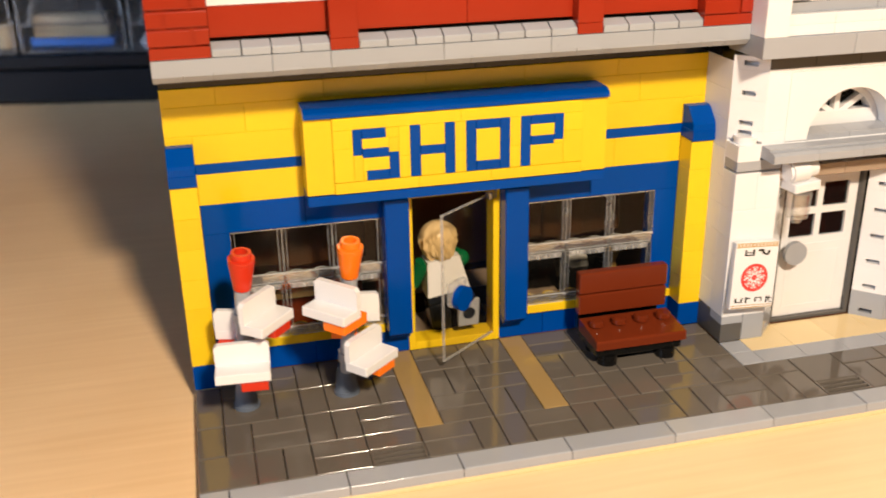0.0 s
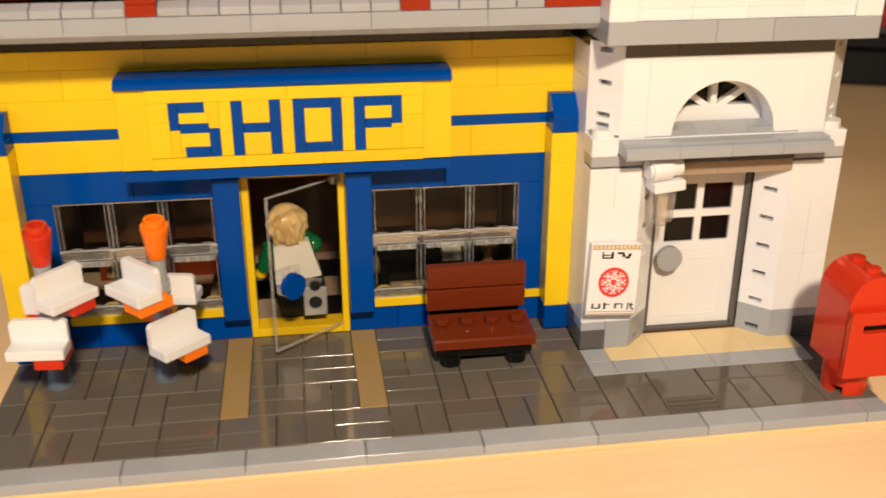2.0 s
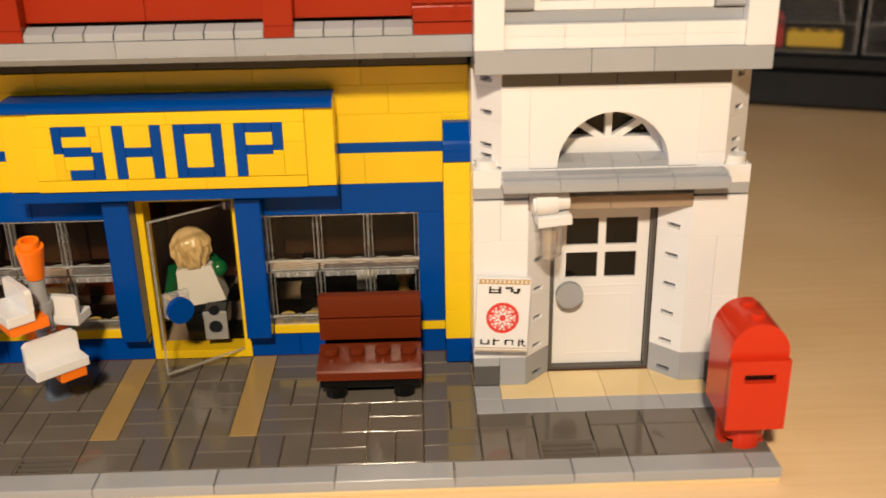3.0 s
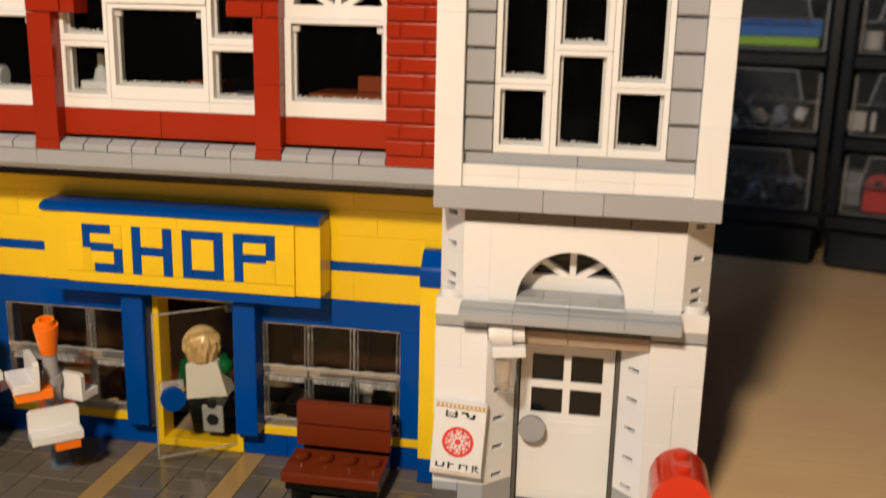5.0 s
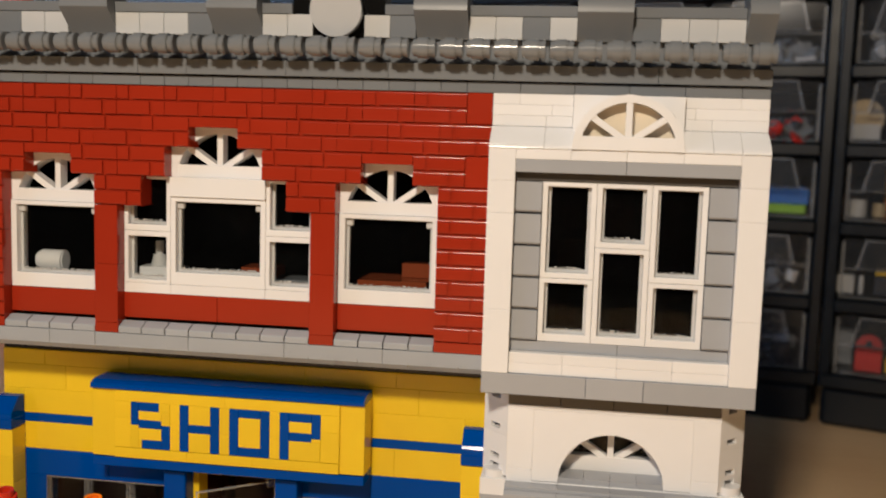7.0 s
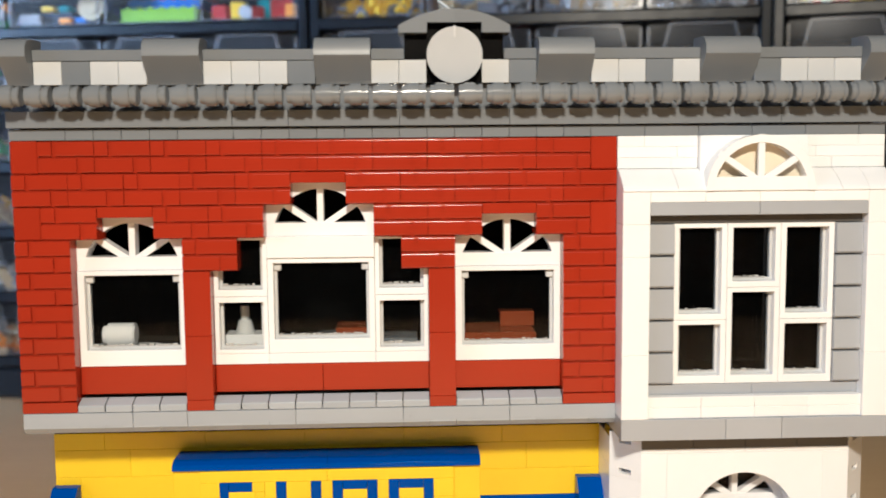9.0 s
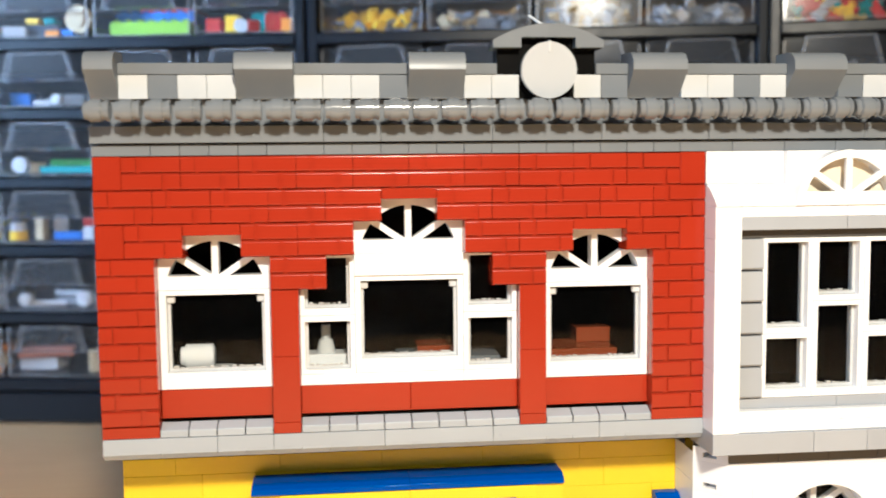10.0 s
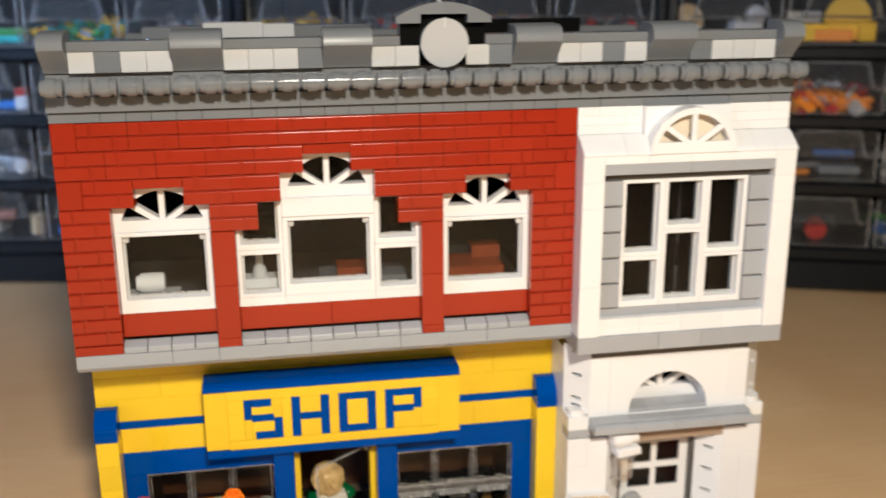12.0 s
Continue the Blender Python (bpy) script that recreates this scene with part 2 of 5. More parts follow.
def fan_window(parent, m, label, r, rim, depth, bar, spoke, solid=False):
    """A half-round light: rim, foot bar and three spokes; m stands at the foot's middle, front at y 0."""
    bm = bmesh.new()
    if solid:
        q, n = r - rim, 26
        arch = [(-q * math.cos(math.pi * i / n), q * math.sin(math.pi * i / n)) for i in range(n + 1)]
        prism(bm, [(-r, 0)] + arch + [(r, 0), (r, 5 * P), (-r, 5 * P)], 0, depth)
    else:
        prism(bm, arc_band(r, rim, 0, math.pi), 0, depth)
    fan = part("fanlight", bm, WHITE, parent, label, m)
    bm = bmesh.new()
    box(bm, -r + rim * 0.6, r - rim * 0.6, 0.0001, depth, 0, bar, 0.0001)
    part("foot_bar", bm, WHITE, fan, "", m)
    for deg in (34, 90, 146):
        bm = bmesh.new()
        box(bm, bar * 0.1, r - rim * 0.5 - (0.15 * S if deg == 90 else 0.0), depth * 0.12, depth * 0.8, -spoke / 2, spoke / 2, 0.0001, pose(0, 0, bar - 0.2 * S, 0, -deg, 0))
        part("spoke", bm, WHITE, fan, "", m)
    return fan


GAP = 0.00005


def block_mesh(dx, dy, dz, mat, bevel):
    key = ("block", round(dx, 5), round(dy, 5), round(dz, 5), mat.name, bevel)
    if key not in MESHES:
        bm = bmesh.new()
        g = GAP * (0.4 if mat in (YELLOW, WHITE) else 1.0)
        verts = box(bm, g, dx - g, 0.00002, dy - 0.00002, g * 0.6, dz - g * 0.6, bevel, rounds=2 if mat is PAVE else 1)
        MESHES[key] = finish(bm, "block", mat, smooth=mat is PAVE)
    return MESHES[key]


def brick(name, parent, x0, x1, y0, y1, z0, z1, mat, bevel=0.00013, label=""):
    """A plain brick, plate or tile, given in studs and plates."""
    return put(name, block_mesh((x1 - x0) * S, (y1 - y0) * S, (z1 - z0) * P, mat, bevel), parent, wpos(x0, y0, z0), label)


def run(name, parent, cuts, y0, y1, z0, z1, mat, bevel=0.00013):
    """A row of pieces between the cuts."""
    for a, b in zip(cuts, cuts[1:]):
        brick(name, parent, a, b, y0, y1, z0, z1, mat, bevel)


def masonry_mesh(mat):
    """A two-stud brick with two moulded courses on its face."""
    if "masonry" not in MESHES:
        bm = bmesh.new()
        w, h, g = 2 * S, 3 * P, 0.00060
        box(bm, GAP, w - GAP, 0.0008, S, 0.00003, h - 0.00003)
        for x0, x1, z0, z1 in ((0, 0.56, 1.5, 3), (0.56, 2, 1.5, 3), (0, 1.44, 0, 1.5), (1.44, 2, 0, 1.5)):
            one = bmesh.new()
            box(one, x0 * S + (g if x0 else 0.00008), x1 * S - (g if x1 < 2 else 0.00008), 0, 0.0012, z0 * P + 0.00026, z1 * P - 0.00026)
            rounded(one, [e for e in one.edges if all(v.co.y < 0.0001 for v in e.verts) and abs(e.verts[0].co.x - e.verts[1].co.x) > 0.001], 0.00040, 4)
            piece = bpy.data.meshes.new("course")
            one.to_mesh(piece)
            one.free()
            bm.from_mesh(piece)
            bpy.data.meshes.remove(piece)
        MESHES["masonry"] = finish(bm, "brick", mat)
    return MESHES["masonry"]


def spool_mesh():
    if "spool" not in MESHES:
        bm = bmesh.new()
        side = pose(0, 0, 0, 0, 90, 0)
        tube(bm, 0.0025, 0.0025, 0.0064, side @ Matrix.Translation((0, 0, 0.0006)), 32)
        tube(bm, 0.0031, 0.0031, 0.0034, side @ Matrix.Translation((0, 0, 0.0020)), 32)
        tube(bm, 0.0029, 0.0029, 0.0010, side @ Matrix.Translation((0, 0, 0.0063)), 32)
        bevels = [e for e in bm.edges if e.calc_face_angle(0) > 1.0]
        bmesh.ops.bevel(bm, geom=bevels, offset=0.00025, segments=2, affect="EDGES")
        MESHES["spool"] = finish(bm, "spool", GREY, smooth=True)
    return MESHES["spool"]


# ---- the room ----
def slab(name, x0, x1, y0, y1, z0, z1, mat, label, category):
    bm = bmesh.new()
    box(bm, x0, x1, y0, y1, z0, z1)
    return tagged(part(name, bm, mat, None), label, category, kind="structure")


slab("floor", -1.8, 2.2, -2.0, 1.2, -0.80, -0.745, FLOORWOOD, "dim brown wooden room floor under the table", "floor")
slab("ceiling", -1.8, 2.2, -2.0, 1.2, 1.70, 1.75, PAINT, "plain off-white room ceiling", "ceiling")
slab("wall_north", -1.8, 2.2, 1.0, 1.05, -0.745, 1.70, PAINT, "plain painted wall behind the drawer cabinets", "wall")
slab("wall_south", -1.8, 2.2, -2.0, -1.95, -0.745, 1.70, PAINT, "plain painted wall behind the viewer", "wall")
slab("wall_east", 2.15, 2.2, -1.95, 1.0, -0.745, 1.70, PAINT, "plain painted side wall", "wall")
# the west wall keeps an opening for the window
bm = bmesh.new()
for y0, y1, z0, z1 in ((-1.95, -1.55, -0.745, 1.7), (0.05, 1.0, -0.745, 1.7), (-1.55, 0.05, -0.745, 0.22), (-1.55, 0.05, 1.30, 1.7)):
    box(bm, -1.8, -1.75, y0, y1, z0, z1)
tagged(part("wall_west", bm, PAINT, None), "plain painted side wall with a window opening", "wall", kind="structure")

desk = thing("table", 0.15, 0.2, -0.745, "pale wood laminate table top carrying the toy house", "table")
bm = bmesh.new()
box(bm, -1.1, 1.5, -0.75, 0.95, -0.030, 0.0, 0.002)
part("tabletop", bm, TABLEWOOD, desk)
for lx, ly in ((-1.0, -0.65), (1.4, -0.65), (-1.0, 0.85), (1.4, 0.85)):
    bm = bmesh.new()
    box(bm, lx - 0.03, lx + 0.03, ly - 0.03, ly + 0.03, -0.745, -0.030, 0.003)
    part("leg", bm, CABINET, desk)


# ---- drawer cabinets behind the toy house ----
BITS = [plastic("bits_" + n, c, rough=0.5) for n, c in (
    ("white", (0.56, 0.55, 0.53)), ("grey", (0.24, 0.25, 0.26)), ("red", (0.55, 0.03, 0.02)), ("yellow", (0.90, 0.55, 0.03)),
    ("blue", (0.03, 0.16, 0.50)), ("green", (0.05, 0.26, 0.05)), ("tan", (0.55, 0.42, 0.24)), ("orange", (0.90, 0.30, 0.03)), ("dark", (0.03, 0.03, 0.035)), ("teal", (0.02, 0.30, 0.28)), ("lime", (0.30, 0.52, 0.03)), ("salmon", (0.62, 0.26, 0.17)))]
PALETTES = [(0, 1, 6, 0, 7, 5), (4, 5, 0, 1, 5), (2, 3, 9, 0, 2), (3, 3, 1, 6), (1, 0, 8, 1), (0, 1, 6, 7), (0, 0, 1), (6, 8, 3, 7), (1, 8, 2), (5, 9, 1, 3)]
# what lies in the drawers that stand out, by cabinet, row from below and column
FILLED = {(0, 5, 0): (0, 1, 5, 7), (0, 5, 1): (4, 5, 5, 4), (0, 5, 2): (2, 3, 9, 0, 2), (0, 5, 3): (0, 1, 6), (0, 4, 0): (0, 1, 5), (0, 4, 1): (0, 1, 0, 8), (0, 3, 0): (5, 6, 1), (0, 3, 1): (9, 5, 1),
          (0, 2, 0): (3, 6, 0), (0, 2, 1): (6, 0, 4, 3), (0, 1, 0): (1, 0, 6), (0, 1, 1): (1, 8, 0), (0, 0, 0): (7, 6, 6), (0, 0, 1): (6, 6, 4), (4, 5, 0): (3, 3, 1), (4, 5, 1): (1, 1, 6), (4, 5, 2): (6, 0, 1), (4, 5, 3): (0, 0, 1),
          (4, 0, 3): (8, 8, 1, 8), (4, 1, 3): (8, 8, 8, 1, 0), (7, 0, 0): (2, 3, 1), (7, 1, 0): (0, 3, 1), (7, 2, 0): (6, 6, 0), (7, 3, 0): (0, 0), (7, 4, 0): (1, 0), (7, 3, 1): (3, 7, 7), (7, 2, 1): (2, 7, 0), (7, 1, 1): (8, 8, 7, 1, 8), (7, 0, 1): (8, 8, 8, 2)}
rng = random.Random(7)


def loose_bits(m, w, d, h, palette, amount, label):
    """A heap of small toy bricks that lies in a drawer."""
    bm = bmesh.new()
    for _ in range(amount):
        sx, sy, sz = rng.choice(((0.008, 0.008, 0.0096), (0.016, 0.008, 0.0096), (0.016, 0.008, 0.0032), (0.024, 0.008, 0.0096), (0.016, 0.016, 0.0032), (0.032, 0.008, 0.0032)))
        sx, sy, sz = sx * 0.8, sy * 0.8, sz * 0.8
        x, y = rng.uniform(-w / 2 + 0.009, w / 2 - 0.009), 0.008 + (d - 0.03) * rng.random() ** 2.2
        z = 0.004 + h * rng.random() ** 1.4
        turn = pose(x, y, z, rng.uniform(-60, 60), rng.uniform(-60, 60), rng.uniform(0, 360))
        slot = rng.choice(palette)
        if rng.random() < 0.25:
            tube(bm, 0.004, 0.004, sz, turn, 10, slot)
        else:
            box(bm, -sx / 2, sx / 2, -sy / 2, sy / 2, -sz / 2, sz / 2, 0, turn, slot)
    ob = part("loose_toy_bricks", bm, BITS, None, m=m)
    return tagged(ob, label, "toy bricks", "loose bricks in the drawers", "stuff")


CAB_W, CAB_D, PITCH, ROWS_UP = 0.316, 0.17, 0.0498, 7


def drawer_meshes(w, h, d):
    """A clear tray, its upper front and its grip."""
    if "drawer" not in MESHES:
        bm = bmesh.new()
        t, top = 0.0014, h * 0.70
        box(bm, -w / 2, w / 2, 0, d, 0, top)
        lid = max(bm.faces, key=lambda f: f.calc_center_median().z)
        out = bmesh.ops.inset_region(bm, faces=[lid], thickness=t)
        bmesh.ops.translate(bm, vec=(0, 0, t - top), verts=lid.verts)
        MESHES["drawer"] = finish(bm, "drawer", MILKY)
        bm = bmesh.new()
        box(bm, -w / 2 + t, w / 2 - t, 0.0002, t, top, h * 0.97)
        MESHES["drawer_front"] = finish(bm, "drawer_front", MILKY)
        bm = bmesh.new()
        prism(bm, [(-0.36 * w, h * 0.50), (0.36 * w, h * 0.50), (0.29 * w, h * 0.96), (-0.29 * w, h * 0.96)], -0.0075, -0.0062)
        prism(bm, [(0, h * 0.46), (-0.0062, h * 0.50), (-0.0062, h * 0.53), (0, h * 0.49)], -w * 0.35, w * 0.35, axis="x")
        MESHES["drawer_grip"] = finish(bm, "drawer_grip", MILKY)
        bm = bmesh.new()
        box(bm, -w / 2, w / 2, -0.0008, -0.0001, h * 0.46, h * 0.49, 0.0002)
        box(bm, -w / 2, w / 2, -0.0006, -0.0001, 0.0, h * 0.03, 0.0002)
        for sgn in (-1, 1):
            box(bm, *sorted((sgn * w / 2, sgn * (w / 2 - 0.0022))), -0.0006, -0.0001, h * 0.03, h * 0.92, 0.0002)
            prism(bm, [(sgn * 0.37 * w, h * 0.49), (sgn * 0.345 * w, h * 0.49), (sgn * 0.28 * w, h * 0.97), (sgn * 0.30 * w, h * 0.97)], -0.0080, -0.0020)
        box(bm, -0.28 * w, 0.28 * w, -0.0080, -0.0060, h * 0.94, h * 0.975, 0.0002)
        MESHES["drawer_rim"] = finish(bm, "drawer_rim", MILKY_EDGE)
    return MESHES["drawer"], MESHES["drawer_front"], MESHES["drawer_grip"], MESHES["drawer_rim"]


def wares(m, shapes, label, category):
    """A few larger toy pieces in a drawer; each shape draws itself into one mesh."""
    bm = bmesh.new()
    for draw in shapes:
        draw(bm)
    tagged(part("drawer_ware", bm, BITS, None, m=m), label, category, "wares in the drawers", "stuff")


def lump(x, y, z, w, d, h, slot, studs=0, turn=0):
    def draw(bm):
        at = pose(x, y, z, 0, 0, turn)
        box(bm, -w / 2, w / 2, 0, d, 0, h, 0.0006, at, slot)
        for k in range(studs):
            tube(bm, 0.0024, 0.0024, 0.0017, at @ Matrix.Translation((-w / 2 + w * (k + 0.5) / studs, 0.005, h)), 10, slot)
    return draw


def roll(x, y, z, r, d, slot, tilt=90):
    def draw(bm):
        tube(bm, r, r, d, pose(x, y, z, tilt, 0, 0), 20, slot)
        tube(bm, r * 0.55, r * 0.55, d * 0.2, pose(x, y - d - 0.0001, z, tilt, 0, 0), 20, slot) if tilt == 90 else None
    return draw


def tag_shape(bm):
    arc = [(0.008 * math.cos(math.pi * i / 10), 0.016 + 0.008 * math.sin(math.pi * i / 10)) for i in range(11)]
    prism(bm, [(-0.008, 0), (0.008, 0)] + arc, 0.006, 0.009, m=pose(-0.010, 0, 0.002), slot=2)
    tube(bm, 0.0022, 0.0022, 0.0002, pose(-0.010, 0.0059, 0.020, 90, 0, 0), 14, 8)


SPECIAL = {
    (0, 0, 1): lambda m: wares(m, [lump(-0.012, 0.010, 0.0125, 0.040, 0.014, 0.007, 11, 0, 14), lump(-0.020, 0.014, 0.002, 0.030, 0.02, 0.010, 0), roll(0.026, 0.014, 0.002, 0.006, 0.016, 6, 0)], "pinkish and white long pieces in a clear drawer", "toy wares"),
    (0, 0, 2): lambda m: wares(m, [lump(-0.004, 0.010, 0.002, 0.058, 0.02, 0.006, 4), lump(-0.004, 0.012, 0.0082, 0.052, 0.016, 0.015, 6)], "long tan box on a blue plate in a drawer", "toy wares"),
    (0, 1, 1): lambda m: wares(m, [lump(-0.010, 0.010, 0.002, 0.030, 0.006, 0.004, 0, 0, 8), roll(-0.024, 0.012, 0.007, 0.005, 0.006, 0), lump(0.012, 0.014, 0.002, 0.034, 0.008, 0.006, 1, 0, -6), roll(0.022, 0.012, 0.008, 0.006, 0.006, 0), lump(0.004, 0.020, 0.0085, 0.028, 0.006, 0.004, 0, 0, -14), lump(-0.018, 0.03, 0.002, 0.02, 0.01, 0.012, 8)], "white and grey rods lying in a clear drawer", "toy wares"),
    (0, 2, 1): lambda m: wares(m, [roll(-0.028, 0.010, 0.002, 0.0065, 0.007, 3, 0), roll(-0.028, 0.010, 0.0092, 0.0058, 0.006, 0, 0), lump(-0.012, 0.010, 0.002, 0.007, 0.008, 0.017, 6), lump(0.0, 0.020, 0.007, 0.010, 0.006, 0.013, 0, 0, 24), lump(0.008, 0.014, 0.002, 0.022, 0.01, 0.006, 4), lump(0.026, 0.010, 0.002, 0.009, 0.009, 0.010, 0), lump(0.026, 0.010, 0.0122, 0.008, 0.008, 0.006, 2)], "small bottles and blocks standing in a clear drawer", "toy wares"),
    (0, 3, 1): lambda m: wares(m, [lump(0.010, 0.012, 0.002, 0.044, 0.02, 0.005, 9), lump(0.014, 0.016, 0.0072, 0.036, 0.016, 0.005, 5, 0, 6), roll(-0.024, 0.012, 0.008, 0.006, 0.006, 0), lump(-0.020, 0.020, 0.002, 0.016, 0.01, 0.008, 6, 0, 20)], "green plates and pale bits in a clear drawer", "toy wares"),
    (0, 4, 1): lambda m: wares(m, [lump(-0.006, 0.010, 0.002, 0.012, 0.008, 0.004, 0, 0, 12), roll(0.006, 0.014, 0.006, 0.004, 0.006, 0), lump(0.018, 0.012, 0.002, 0.014, 0.008, 0.008, 1, 0, 20), lump(-0.028, 0.02, 0.002, 0.016, 0.01, 0.010, 4)], "few white bits in a clear drawer", "toy wares"),
    (7, 3, 1): lambda m: wares(m, [roll(0.014, 0.020, 0.018, 0.016, 0.006, 3), lump(-0.016, 0.010, 0.002, 0.034, 0.02, 0.012, 3, 0, 6), lump(0.004, 0.008, 0.002, 0.026, 0.012, 0.008, 7, 0, -8), lump(0.028, 0.010, 0.002, 0.012, 0.012, 0.014, 3, 0, 15), lump(-0.014, 0.032, 0.014, 0.026, 0.01, 0.008, 0)], "large yellow-orange toy parts in a clear drawer", "toy wares"),
    (7, 1, 1): lambda m: wares(m, [lump(-0.018, 0.008, 0.002, 0.034, 0.004, 0.004, 7, 0, 18), lump(-0.008, 0.016, 0.0065, 0.034, 0.003, 0.004, 1, 0, 22), lump(0.020, 0.016, 0.002, 0.030, 0.02, 0.006, 1), lump(0.018, 0.030, 0.012, 0.030, 0.004, 0.006, 4)], "orange and grey bars in a clear drawer", "toy wares"),
    (7, 0, 1): lambda m: wares(m, [roll(0.006, 0.020, 0.010, 0.008, 0.01, 2), lump(0.0, 0.034, 0.002, 0.05, 0.01, 0.014, 8)], "red disc and dark block in a clear drawer", "toy wares"),
    (7, 0, 0): lambda m: wares(m, [tag_shape, lump(0.017, 0.008, 0.002, 0.034, 0.016, 0.0096, 3, 4), lump(-0.028, 0.02, 0.002, 0.014, 0.02, 0.022, 1)], "red tag with a hole and yellow brick in a clear drawer", "toy wares"),
    (7, 1, 0): lambda m: wares(m, [lump(-0.027, 0.006, 0.002, 0.010, 0.01, 0.012, 0), lump(-0.018, 0.008, 0.002, 0.003, 0.004, 0.012, 0), lump(0.012, 0.010, 0.002, 0.045, 0.03, 0.012, 8), lump(0.012, 0.012, 0.0141, 0.044, 0.02, 0.003, 3, 0, 3)], "white cube and dark box with yellow edge in a drawer", "toy wares"),
    (7, 2, 0): lambda m: wares(m, [roll(0.008, 0.012, 0.0125, 0.0105, 0.004, 6), roll(0.024, 0.02, 0.0115, 0.0095, 0.004, 6), roll(-0.024, 0.015, 0.002, 0.0055, 0.011, 0, 0), roll(-0.012, 0.025, 0.002, 0.004, 0.009, 6, 0), lump(0.01, 0.10, 0.002, 0.05, 0.002, 0.030, 7)], "tan discs and small cups lying in a clear drawer", "toy wares"),
    (7, 3, 0): lambda m: wares(m, [roll(-0.024, 0.02, 0.016, 0.012, 0.006, 6), lump(-0.022, 0.010, 0.002, 0.018, 0.012, 0.010, 0, 0, 20), lump(0.0, 0.012, 0.002, 0.02, 0.012, 0.006, 0, 0, -25), lump(0.02, 0.01, 0.002, 0.022, 0.014, 0.014, 0, 2, 15), roll(0.026, 0.03, 0.020, 0.007, 0.01, 0)], "large white and tan toy parts in a clear drawer", "toy wares"),
    (4, 2, 3): lambda m: wares(m, [lump(0.004, 0.010, 0.002, 0.055, 0.03, 0.006, 10), lump(0.004, 0.010, 0.0082, 0.058, 0.03, 0.0096, 4, 6)], "blue and lime bricks stacked in a clear drawer", "toy wares"),
    (0, 5, 2): lambda m: wares(m, [lump(0.002, 0.010, 0.002, 0.060, 0.03, 0.0098, 10, 7), lump(0.002, 0.022, 0.0119, 0.060, 0.03, 0.008, 4, 7), lump(0.010, 0.030, 0.0200, 0.045, 0.02, 0.0032, 2)], "lime, blue and red plates stacked in a clear drawer", "toy wares"),
    (0, 5, 3): lambda m: wares(m, [lump(-0.024, 0.006, 0.002, 0.011, 0.01, 0.0096, 2), lump(-0.011, 0.008, 0.002, 0.010, 0.01, 0.012, 3), roll(-0.003, 0.006, 0.006, 0.005, 0.003, 0), lump(0.006, 0.006, 0.002, 0.009, 0.006, 0.008, 2, 0, 35), lump(0.004, 0.03, 0.004, 0.014, 0.02, 0.014, 9, 2), lump(0.018, 0.022, 0.003, 0.016, 0.02, 0.014, 2, 2, 12), lump(0.028, 0.012, 0.002, 0.008, 0.01, 0.010, 7)], "red, yellow and teal bricks in a clear drawer", "toy wares"),
    (0, 5, 1): lambda m: wares(m, [lump(-0.024, 0.008, 0.002, 0.016, 0.012, 0.008, 0, 0, 18), lump(-0.006, 0.016, 0.002, 0.024, 0.02, 0.010, 8), lump(-0.012, 0.012, 0.0122, 0.010, 0.01, 0.004, 3), lump(0.0, 0.014, 0.0122, 0.009, 0.01, 0.004, 9), lump(0.006, 0.005, 0.002, 0.010, 0.008, 0.004, 7), lump(0.016, 0.008, 0.002, 0.010, 0.01, 0.005, 4), roll(0.026, 0.014, 0.014, 0.010, 0.008, 6)], "mixed bright toy bricks in a clear drawer", "toy wares"),
}


